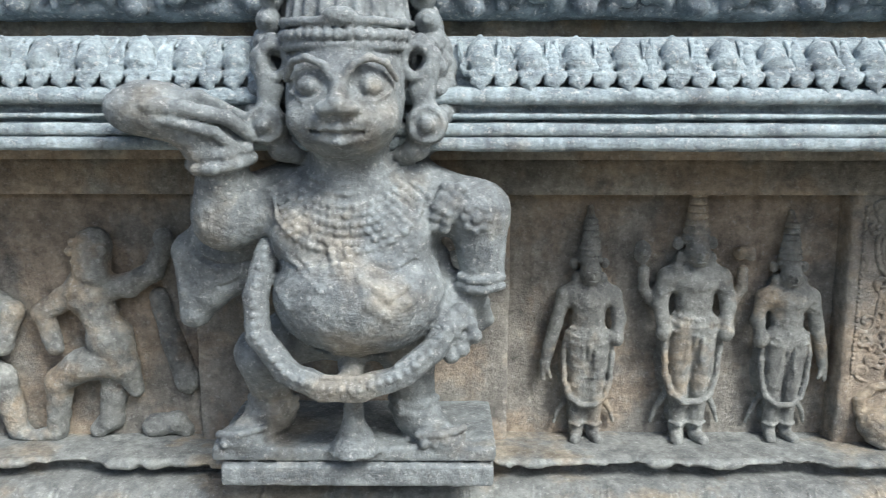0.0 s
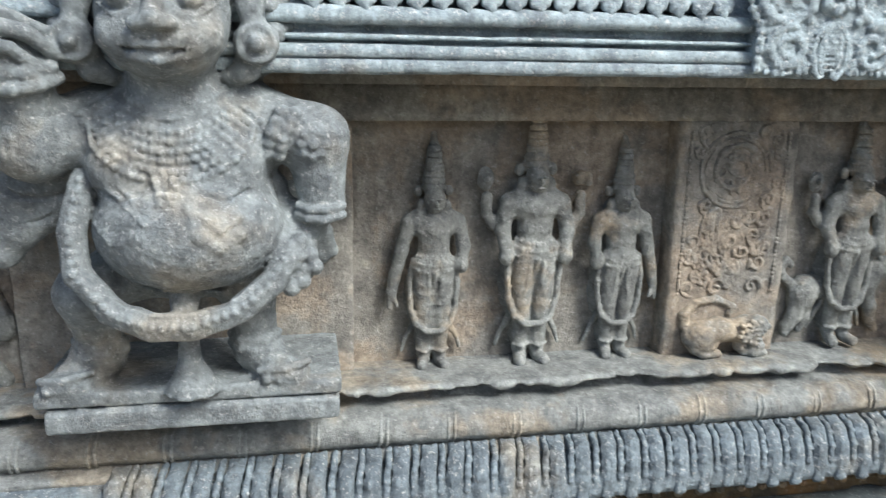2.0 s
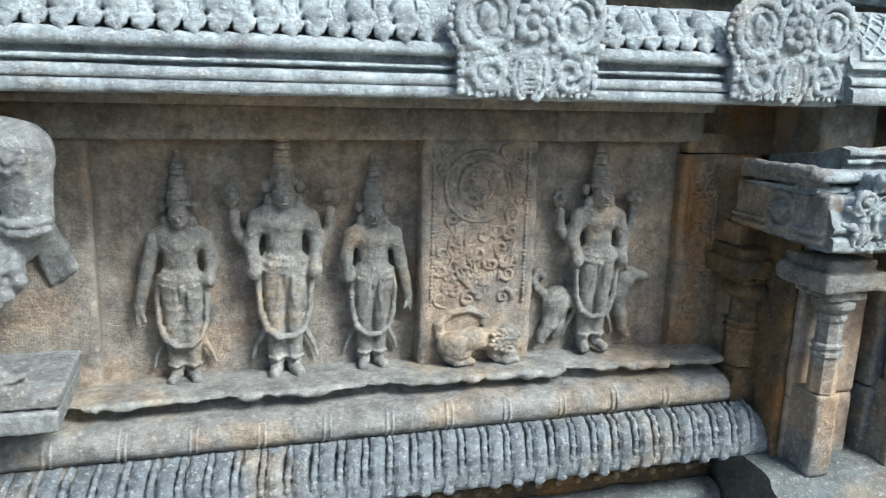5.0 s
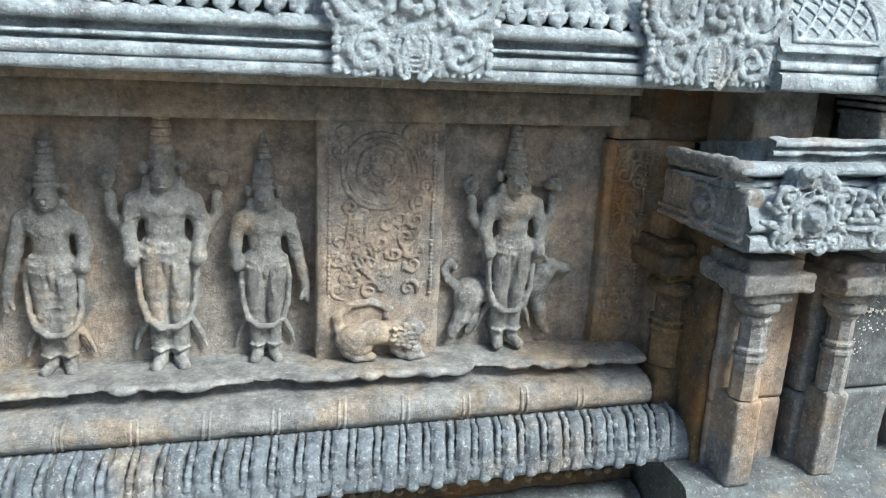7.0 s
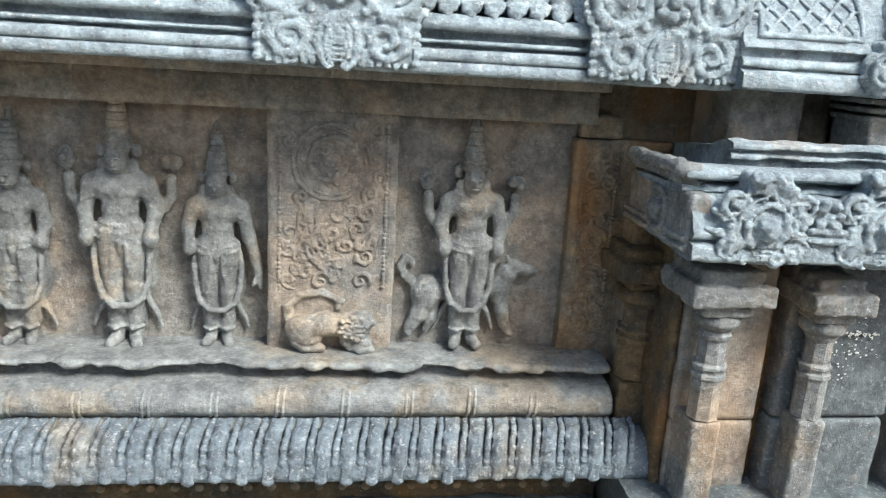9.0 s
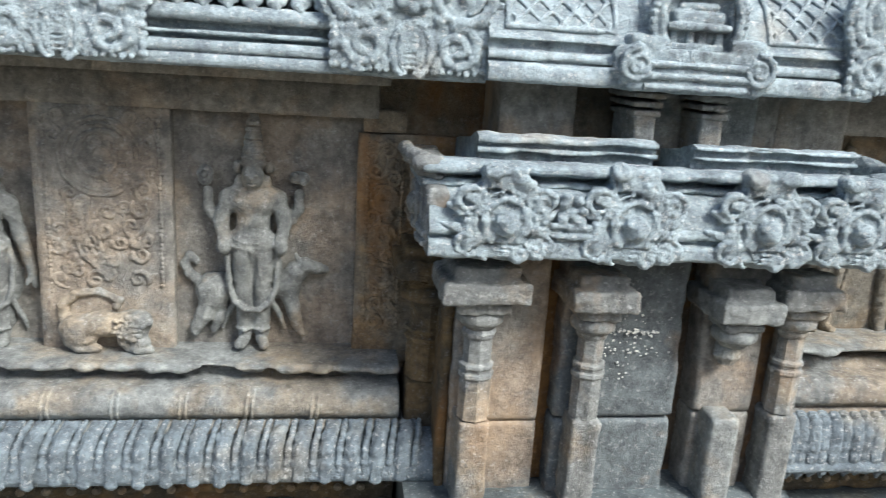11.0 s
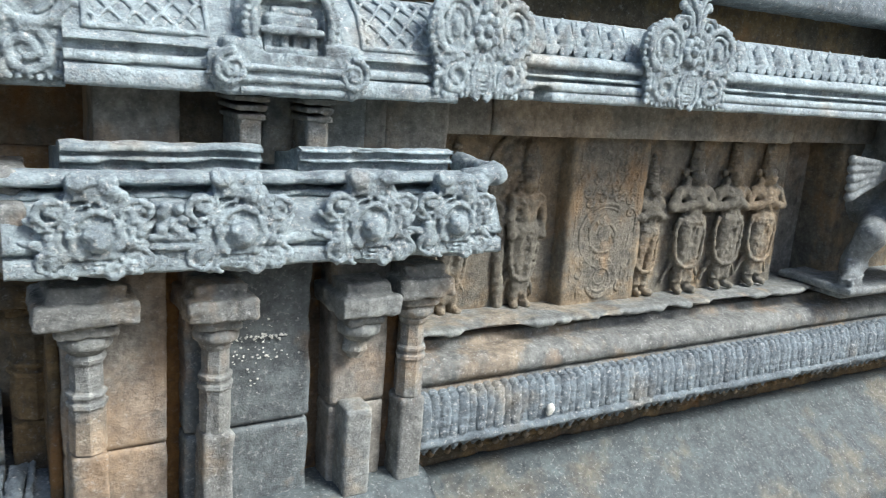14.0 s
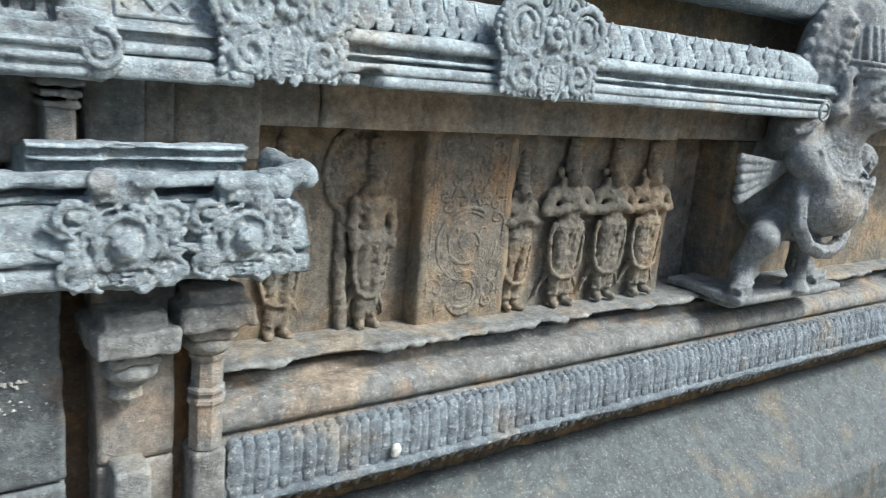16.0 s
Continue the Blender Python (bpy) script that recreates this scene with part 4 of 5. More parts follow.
    # necklaces, strands and belly folds on the skin
    c.traced(Q(bow(0, 1.468, 0.088, 0.04, 190, 350)), 0.006, None, 0.2)
    c.traced(Q(bow(0, 1.462, 0.10, 0.052, 190, 350)), 0.006, None, 0.2)
    for q in range(6):
        c.strung(Q(bow(0, 1.452, 0.105 + 0.0098 * q, 0.062 + 0.0165 * q, 195, 345, 18)), 0.0084, 1.75, 0.0)
    for q in range(5):
        c.strung(Q([(-0.03 + 0.004 * q, 1.325 - 0.012 * q), (0.03 - 0.004 * q, 1.325 - 0.012 * q)]), 0.0084, 1.75, 0.0)
    for m in (-1, 1):
        c.traced(Q([(m * 0.155, 1.42), (m * 0.14, 1.36), (m * 0.10, 1.29), (m * 0.04, 1.245)]), 0.0065, None, 0.2)
        c.traced(Q([(m * 0.142, 1.42), (m * 0.125, 1.365), (m * 0.085, 1.30), (m * 0.03, 1.258)]), 0.0045, None, 0.2)
        c.traced(Q([(m * 0.05, 1.292), (m * 0.085, 1.277), (m * 0.125, 1.29)]), 0.004, None, 0.0, 0.003, True)
    c.traced(Q([(0.03, 1.265), (0.045, 1.225), (0.075, 1.205), (0.11, 1.225), (0.135, 1.26)]), 0.014, 0.010, 0.3, 0.006)
    c.traced(Q([(0.05, 1.255), (0.075, 1.235), (0.105, 1.25)]), 0.012, 0.010, 0.4, 0.006)
    c.traced(Q([(0.01, 1.25), (0.0, 1.18), (-0.02, 1.14), (-0.03, 1.115)]), 0.006, 0.005, 0.2, 0.003)
    c.traced(Q([(-0.13, 1.235), (-0.10, 1.21), (-0.075, 1.212)]), 0.007, 0.005, 0.3, 0.004)
    c.traced(Q([(-0.03, 1.115), (-0.01, 1.135), (0.03, 1.15)]), 0.005, 0.004, 0.2, 0.003)
    c.worn(0.0022, 60)
    return thing(part(name, c.mesh(name), STATUE), label, "statue", "guardian statues")


guardian("guardian_statue", -0.10, "grey stone pot-bellied dwarf guardian with one hand raised")
guardian("guardian_statue", 4.86, "grey stone pot-bellied dwarf guardian with a fluted fan cloth", 0.0065, True)


# ---- carved figures in the panels ----
def relief(cx, z0, h, y, pose_kind, label, seed, lift=0.0, slim=0.9, blur=0.002, halo=False, skirt=False, deep=1.25):
    """A standing crowned figure in half relief, feet at z0, back at y."""
    c = Clay((cx - 0.29 * h, y - 0.2 * h, z0 - 0.03), (cx + 0.29 * h, y + 0.02, z0 + 1.10 * h), 0.0034 if blur < 0.0035 else 0.0044)

    def P(x, d, z):
        return (cx + x * h * slim, y - (d * deep + lift) * h, z0 + z * h)

    def Q(pts):
        return [(cx + x * h * slim, z0 + z * h) for x, z in pts]

    if halo:
        c.ball((cx - 0.07 * h, y, z0 + 0.82 * h), (0.19 * h, 0.035 * h, 0.22 * h))
        c.rope(arc(cx - 0.06 * h, z0 + 0.82 * h, 0.20 * h, 60, 235, y - 0.006, 18, 0.23 * h), 0.010, 0.009, 0.003)
        c.rope([P(-0.2, 0.02, 0.6), P(-0.2, 0.02, 0.3), P(-0.17, 0.02, 0.02)], 0.03 * h, 0.04 * h, 0.01)
    c.cap(P(0, 0.0, 0.1), P(0, 0.0, 0.7), 0.075 * h, 0.075 * h, 0.01)
    for m in (-1, 1):
        c.cap(P(m * 0.042, 0.045, 0.05), P(m * 0.046, 0.06, 0.26), 0.032 * h, 0.037 * h)
        c.cap(P(m * 0.046, 0.06, 0.26), P(m * 0.05, 0.065, 0.46), 0.038 * h, 0.052 * h, 0.004)
        c.cap(P(m * 0.042, 0.055, 0.022), P(m * 0.058, 0.10, 0.014), 0.028 * h, 0.024 * h, 0.004)
        c.rope([P(m * 0.042 - 0.034, 0.06, 0.075), P(m * 0.042, 0.082, 0.07), P(m * 0.042 + 0.034, 0.06, 0.075)], 0.009 * h)
        c.ball(P(m * 0.062, 0.06, 0.74), (0.022 * h, 0.022 * h, 0.03 * h), 0.002)
        c.cap(P(m * 0.075, 0.055, 0.685), P(m * 0.118, 0.055, 0.665), 0.040 * h, 0.037 * h, 0.008)
        c.rope([P(m * 0.08, 0.03, 0.2), P(m * 0.13, 0.03, 0.12), P(m * 0.15, 0.025, 0.06)], 0.016 * h, 0.008 * h)
        if pose_kind == "four":
            c.rope([P(m * 0.12, 0.04, 0.64), P(m * 0.18, 0.04, 0.575), P(m * 0.215, 0.04, 0.62), P(m * 0.215, 0.04, 0.69)], 0.026 * h, 0.021 * h, 0.004)
            if m < 0:
                c.ball(P(m * 0.225, 0.04, 0.76), (0.036 * h, 0.022 * h, 0.046 * h), 0.003)
                c.ball(P(m * 0.225, 0.065, 0.765), 0.014 * h)
            else:
                c.cap(P(m * 0.20, 0.04, 0.76), P(m * 0.235, 0.04, 0.76), 0.028 * h, None, 0.002)
                c.ball(P(m * 0.195, 0.06, 0.775), 0.016 * h)
                c.ball(P(m * 0.238, 0.06, 0.745), 0.016 * h)
    if pose_kind in ("down_left", "down_right"):
        a = -1 if pose_kind == "down_left" else 1
        c.rope([P(a * 0.12, 0.055, 0.67), P(a * 0.155, 0.055, 0.54), P(a * 0.19, 0.05, 0.42), P(a * 0.205, 0.05, 0.35)], 0.034 * h, 0.023 * h, 0.006)
        c.cap(P(a * 0.205, 0.05, 0.35), P(a * 0.215, 0.055, 0.28), 0.024 * h, 0.012 * h, 0.004)
        c.cap(P(a * 0.20, 0.06, 0.34), P(a * 0.18, 0.065, 0.29), 0.012 * h, 0.009 * h, 0.003)
        c.rope([P(-a * 0.12, 0.055, 0.67), P(-a * 0.15, 0.065, 0.56), P(-a * 0.135, 0.085, 0.49)], 0.033 * h, 0.026 * h, 0.006)
        c.ball(P(-a * 0.135, 0.085, 0.48), (0.032 * h, 0.03 * h, 0.04 * h), 0.004)
        c.ball(P(-a * 0.135, 0.07, 0.56), 0.022 * h, 0.004)
    elif pose_kind == "folded":
        for m in (-1, 1):
            c.rope([P(m * 0.12, 0.055, 0.67), P(m * 0.17, 0.065, 0.575), P(m * 0.10, 0.09, 0.575), P(m * 0.02, 0.12, 0.61)], 0.036 * h, 0.026 * h, 0.006)
        c.ball(P(0, 0.12, 0.62), (0.03 * h, 0.028 * h, 0.042 * h), 0.004)
        c.box(P(-0.15, 0.07, 0.545), (cx + 0.15 * h * slim, y, z0 + 0.565 * h), 0.004, 0.006)
    else:
        for m in (-1, 1):
            c.rope([P(m * 0.12, 0.055, 0.67), P(m * 0.15, 0.065, 0.56), P(m * 0.13, 0.09, 0.47)], 0.034 * h, 0.026 * h, 0.006)
            c.ball(P(m * 0.135, 0.09, 0.46), (0.03 * h, 0.03 * h, 0.04 * h), 0.004)
    c.ball(P(0, 0.065, 0.485), (0.10 * h, 0.058 * h, 0.062 * h), 0.01)
    c.ball(P(0, 0.062, 0.57), (0.072 * h, 0.054 * h, 0.075 * h), 0.012)
    c.ball(P(0, 0.062, 0.65), (0.10 * h, 0.062 * h, 0.06 * h), 0.012)
    c.cap(P(0, 0.055, 0.69), P(0, 0.06, 0.74), 0.036 * h, 0.038 * h, 0.006)
    c.ball(P(0, 0.075, 0.768), (0.047 * h, 0.05 * h, 0.058 * h), 0.003)
    c.ball(P(0, 0.125, 0.76), (0.009 * h, 0.010 * h, 0.014 * h), 0.003)
    for m in (-1, 1):
        c.ball(P(m * 0.019, 0.118, 0.778), (0.010 * h, 0.006 * h, 0.006 * h), 0.001)
    c.rope([P(-0.016, 0.117, 0.737), P(0.016, 0.117, 0.737)], 0.005 * h, None, 0.001)
    # tiered crown with side tufts
    for q in range(7):
        rr = 0.058 - 0.0042 * q
        zz = 0.812 + 0.028 * q
        c.cone(P(0, 0.05, 0), rr * h, rr * 0.86 * h, z0 + zz * h, z0 + (zz + 0.023) * h, 0.002, 0.002)
    c.cap(P(0, 0.05, 0.82), P(0, 0.04, 0.99), 0.048 * h, 0.027 * h)
    c.cap(P(0, 0.04, 0.99), P(0, 0.03, 1.045), 0.024 * h, 0.014 * h, 0.004)
    for m in (-1, 1):
        c.ball(P(m * 0.075, 0.045, 0.80), (0.02 * h, 0.016 * h, 0.026 * h), 0.003)
        c.ball(P(m * 0.072, 0.06, 0.712), (0.018 * h, 0.018 * h, 0.018 * h), 0.003)
    # jewellery, belt, pleats and garland
    c.strung(Q(bow(0, 0.70, 0.062, 0.04, 190, 350)), 0.0078 * h, 1.7, 0.2)
    c.strung(Q(bow(0, 0.69, 0.078, 0.065, 190, 350)), 0.0078 * h, 1.7, 0.2)
    c.traced(Q([(-0.07, 0.68), (-0.02, 0.58), (0.03, 0.52)]), 0.006 * h, None, 0.2)
    for z in (0.455, 0.485, 0.515):
        c.strung(Q([(-0.10, z + 0.012), (-0.05, z), (0, z - 0.006), (0.05, z), (0.10, z + 0.012)]), 0.0092 * h, 1.6, 0.2)
    for m in (-1, 1):
        c.strung(Q([(m * 0.105, 0.625), (m * 0.16, 0.60)]), 0.009 * h, 1.6, 0.2)
        c.traced(Q([(m * 0.03, 0.44), (m * 0.035, 0.34), (m * 0.05, 0.29)]), 0.013 * h, 0.008 * h, 0.2, 0.002)
        for q in range(5):
            c.traced(Q([(m * 0.02, 0.40 - 0.045 * q), (m * 0.055, 0.385 - 0.045 * q), (m * 0.085, 0.395 - 0.045 * q)]), 0.0042 * h, None, 0.2)
    c.traced(Q([(0, 0.45), (0.0, 0.36), (0.0, 0.26)]), 0.016 * h, 0.010 * h, 0.2, 0.002)
    loop = [P(-0.10, 0.07, 0.5), P(-0.120, 0.07, 0.4), P(-0.112, 0.072, 0.28), P(-0.085, 0.082, 0.205), P(-0.035, 0.095, 0.175), P(0.035, 0.095, 0.175), P(0.085, 0.082, 0.205), P(0.112, 0.072, 0.28), P(0.120, 0.07, 0.4), P(0.10, 0.07, 0.5)]
    if skirt:
        c.ball(P(0, 0.02, 0.3), (0.108 * h, 0.08 * h, 0.2 * h), 0.01)
        for q in range(6):
            c.strung(Q([(-0.085, 0.40 - 0.045 * q), (0, 0.385 - 0.045 * q), (0.085, 0.40 - 0.045 * q)]), 0.008 * h, 2.2, 0.2)
    c.ball(P(0, 0.0, 0.32), (0.125 * h, 0.055 * h, 0.19 * h), 0.006)
    c.rope(loop, 0.0135 * h, None, 0.001)
    c.beads([(p[0], p[1] - 0.008 * h, p[2]) for p in loop], 0.0085 * h, 1.9)
    c.worn(blur, 80)
    return thing(part("relief_figure", c.mesh("relief_figure"), PANELFIG if cx < 2 else WARMFIG), label, "relief figure", "figures of the frieze")


relief(0.403, 0.808, 0.516, 1.914, "down_left", "worn standing female figure with one arm lowered", 1, skirt=True)
relief(0.638, 0.808, 0.577, 1.914, "four", "tall crowned four-armed figure in half relief", 2)
relief(0.853, 0.810, 0.505, 1.914, "down_right", "slender crowned figure with one arm lowered", 3)
relief(1.450, 0.822, 0.54, 1.895, "four", "standing four-armed figure with a staff and drum", 4)
relief(3.21, 0.868, 0.505, 1.897, "one", "worn slender figure under a carved arch", 5, 0.0, 0.8, 0.005, True, deep=0.85)
for x, z, h, s in ((3.888, 0.872, 0.525, 6), (4.082, 0.874, 0.52, 7), (4.262, 0.876, 0.515, 8)):
    relief(x, z, h, 1.864, "folded", "crowned attendant figure with folded hands", s, 0.0, 1.12, 0.0045, skirt=True, deep=0.95)
relief(3.705, 0.872, 0.47, 1.864, "folded", "eroded attendant figure in shallow relief", 10, -0.055, 0.9, 0.0055)
relief(2.96, 0.864, 0.50, 1.897, "one", "half hidden figure beside the pavilion roof", 9, -0.03, 0.9, 0.005, deep=0.9)


# ---- pavilion between the panels ----
bh = empty("wall_pavilion", 2.26, 1.7, 0.55)
thing(bh, "stone pavilion niche wall with cracked facing slabs", "wall", kind="structure")
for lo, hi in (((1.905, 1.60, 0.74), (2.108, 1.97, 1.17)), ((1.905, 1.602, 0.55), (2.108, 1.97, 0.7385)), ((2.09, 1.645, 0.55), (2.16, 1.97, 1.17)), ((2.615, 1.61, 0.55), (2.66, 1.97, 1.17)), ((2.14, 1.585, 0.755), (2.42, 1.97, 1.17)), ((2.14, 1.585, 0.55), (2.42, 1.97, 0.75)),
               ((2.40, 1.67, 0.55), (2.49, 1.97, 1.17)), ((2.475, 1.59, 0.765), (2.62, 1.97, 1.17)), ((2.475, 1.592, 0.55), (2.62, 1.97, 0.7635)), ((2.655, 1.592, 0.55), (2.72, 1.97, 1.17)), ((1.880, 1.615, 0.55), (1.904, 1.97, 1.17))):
    # Darker colours paint in the shade of the slots and the return side
    part("slab", block("slab", lo, hi, 0.004, 0.012, 0.008), {1.880: MOSS_SHADE, 2.14: DARKSLAB, 2.40: SLOT, 2.09: SLOT, 2.615: SLOT}.get(lo[0], BUFF), bh)
# wall over the pavilion roof
for lo, hi, m in (((1.985, 1.705, 1.33), (2.155, 1.97, 1.50), BUFF), ((2.15, 1.77, 1.33), (2.27, 1.97, 1.50), RUSTY), ((2.335, 1.70, 1.33), (2.405, 1.97, 1.50), LEDGE),
                  ((2.40, 1.78, 1.33), (2.50, 1.97, 1.50), RUSTY), ((2.49, 1.735, 1.33), (2.60, 1.97, 1.50), LEDGE), ((2.595, 1.745, 1.33), (2.66, 1.97, 1.50), BUFF), ((2.663, 1.765, 1.33), (2.85, 1.97, 1.50), BROWN)):
    part("slab", block("slab", lo, hi, 0.003, 0.014, 0.005), m, bh)


def lathe(profile, x, y, sides=28, squash=1.0, amp=0.002):
    """A turned shaft: (radius, z) pairs, from the foot up."""
    verts, faces = [], []
    pts = []
    for (ra, za), (rb, zb) in zip(profile[:-1], profile[1:]):
        n = max(1, int(math.hypot(rb - ra, zb - za) / 0.007))
        pts += [(ra + (rb - ra) * i / n, za + (zb - za) * i / n) for i in range(n)]
    pts.append(profile[-1])
    for r, z in pts:
        for j in range(sides):
            a = 2 * math.pi * j / sides
            verts.append((x + r * math.cos(a), y + r * math.sin(a) * squash, z))
    V = np.array(verts)
    w = amp * wear(V[:, 0], V[:, 1], V[:, 2], 40)
    V[:, 0] += w
    V[:, 1] += w
    for i in range(len(pts) - 1):
        for j in range(sides):
            k = (j + 1) % sides
            faces.append((i * sides + j, i * sides + k, (i + 1) * sides + k, (i + 1) * sides + j))
    faces.append(tuple(range(sides))[::-1])
    faces.append(tuple((len(pts) - 1) * sides + j for j in range(sides)))
    return raw("shaft", V, faces)


def pilaster(x, y, label, top=1.10, w=0.034, capw=0.092, material=None, broken=False):
    """foot block, faceted shaft with rings, cushion, spreading capital"""
    material = material or PILLAR
    root = thing(empty("pilaster", x, y, 0.56), label, "pilaster", "pilasters of the pavilion")
    d = top - 1.10
    part("foot_block", block("foot_block", (x - w, y - w, 0.555), (x + w, y + 0.11, 0.780), 0.004, 0.009, 0.008), material, root)
    if not broken:
        part("shaft", lathe([(w * 1.02, 0.782), (w * 1.02, 0.875), (w * 1.15, 0.88), (w * 1.15, 0.888), (w, 0.892), (w, 0.897), (w * 1.12, 0.902), (w * 1.12, 0.908), (w * 0.92, 0.914),
                             (w * 0.9, 0.965), (w * 1.05, 0.972), (w * 1.12, 0.98), (w * 0.95, 0.988)], x, y, 8, 1.0, 0.0015), material, root, smooth=False)
    else:
        part("shaft", lathe([(w * 0.55, 0.90), (w * 0.9, 0.92), (w * 0.8, 0.945), (w * 1.05, 0.965), (w * 0.95, 0.99)], x - 0.004, y + 0.01, 8, 1.0, 0.006), material, root, "broken stump of the shaft", smooth=False)
    part("cushion", lathe([(w * 0.85, 0.985 + d), (w * 1.1, 0.995 + d), (w * 1.45, 1.005 + d), (w * 1.5, 1.018 + d), (w * 1.3, 1.03 + d), (w * 1.1, 1.035 + d)], x, y, 24), material, root)
    c = Clay((x - capw - 0.02, y - 0.10, 1.02 + d), (x + capw + 0.02, y + 0.13, 1.135 + d), 0.005)
    c.box((x - capw * 0.62, y - 0.05, 1.03 + d), (x + capw * 0.62, y + 0.11, 1.05 + d), 0.006)
    c.box((x - capw, y - 0.072, 1.055 + d), (x + capw, y + 0.11, 1.102 + d), 0.008, 0.012)
    c.box((x - capw * 0.75, y - 0.05, 1.095 + d), (x + capw * 0.75, y + 0.11, 1.13 + d), 0.006, 0.01)
    c.worn(0.006, 40)
    part("capital", c.mesh("capital"), material, root)
    return root


pilaster(1.945, 1.545, "slender grey stone pilaster with a spreading capital")
pilaster(2.195, 1.55, "slender stone pilaster with a chipped capital", 1.085, 0.033, 0.072)
pilaster(2.525, 1.555, "broken stone pilaster with its shaft missing", 1.062, 0.034, 0.072, LEDGE, True)
pilaster(2.675, 1.57, "ringed stone pilaster at the pavilion corner", 1.09, 0.033, 0.072)
# Moss on the return pilaster, plus its shade put into the colour
pilaster(1.865, 1.765, "mossy pilaster in the return, darkened for its shade", 1.08, 0.048, 0.085, MOSS_SHADE)

# base of the pavilion
BASE_P = [(1.9, 0.62), (1.56, 0.618), (1.52, 0.608), (1.515, 0.592), (1.48, 0.57), (1.455, 0.555), (1.45, 0.53), (1.47, 0.525), (1.47, 0.50), (1.42, 0.46), (1.40, 0.42)]
course("pavilion_base", 1.81, 2.73, [(y, z - 0.05) for y, z in BASE_P] + [(1.40, -0.02), (1.9, -0.02)], SMOOTH, "stepped grey base of the pavilion", 0.003, 0.008)

# eave of the pavilion roof with its medallions
EAVE_P = [(1.74, 1.292), (1.56, 1.298), (1.50, 1.294), (1.465, 1.28), (1.448, 1.25), (1.44, 1.228), (1.432, 1.222), (1.436, 1.212), (1.45, 1.208), (1.45, 1.202), (1.432, 1.198), (1.428, 1.172), (1.44, 1.166), (1.74, 1.175)]
eave = thing(empty("pavilion_eave", 2.3, 1.6, 1.17), "pale grey weathered pavilion eave with carved medallions", "eave")
part("slab", moulding("slab", 1.812, 2.815, EAVE_P, 0.003, 0.009, 0.006, 0.012), GREY, eave)
c = Clay((1.745, 1.40, 1.15), (1.87, 1.80, 1.42), 0.004)
c.rope([(1.85, 1.492, 1.330), (1.82, 1.49, 1.336), (1.80, 1.505, 1.343), (1.788, 1.55, 1.342), (1.786, 1.72, 1.335)], 0.011, 0.015, 0.004)
c.ball((1.812, 1.49, 1.337), (0.03, 0.018, 0.018), 0.006)
c.rope([(1.835, 1.495, 1.312), (1.80, 1.51, 1.318), (1.79, 1.72, 1.318)], 0.008, 0.010, 0.003)
c.box((1.81, 1.50, 1.30), (1.86, 1.78, 1.335), 0.006, 0.004)
c.box((1.806, 1.452, 1.172), (1.85, 1.78, 1.295), 0.012, 0.008)
c.rope([(1.803, 1.60 + 0.05 * math.cos(0.36 * q), 1.238 + 0.045 * math.sin(0.36 * q)) for q in range(18)], 0.009, 0.008, 0.002)
c.ball((1.80, 1.60, 1.238), (0.016, 0.024, 0.022), 0.004)
for z in (1.186, 1.204):
    c.rope([(1.803, 1.462, z), (1.803, 1.545, z)], 0.007)
    c.rope([(1.803, 1.655, z), (1.803, 1.77, z)], 0.007)
c.worn(0.005, 45)
part("end_scroll", c.mesh("end_scroll"), PILLAR, eave)
c = Clay((2.735, 1.41, 1.27), (2.86, 1.70, 1.40), 0.004)
c.rope([(2.75, 1.50, 1.325), (2.785, 1.485, 1.335), (2.822, 1.485, 1.34), (2.828, 1.66, 1.34)], 0.024, 0.026, 0.008)
c.ball((2.765, 1.475, 1.318), (0.03, 0.026, 0.024), 0.006)
c.worn(0.007, 40)
part("end_knob", c.mesh("end_knob"), GREY, eave)


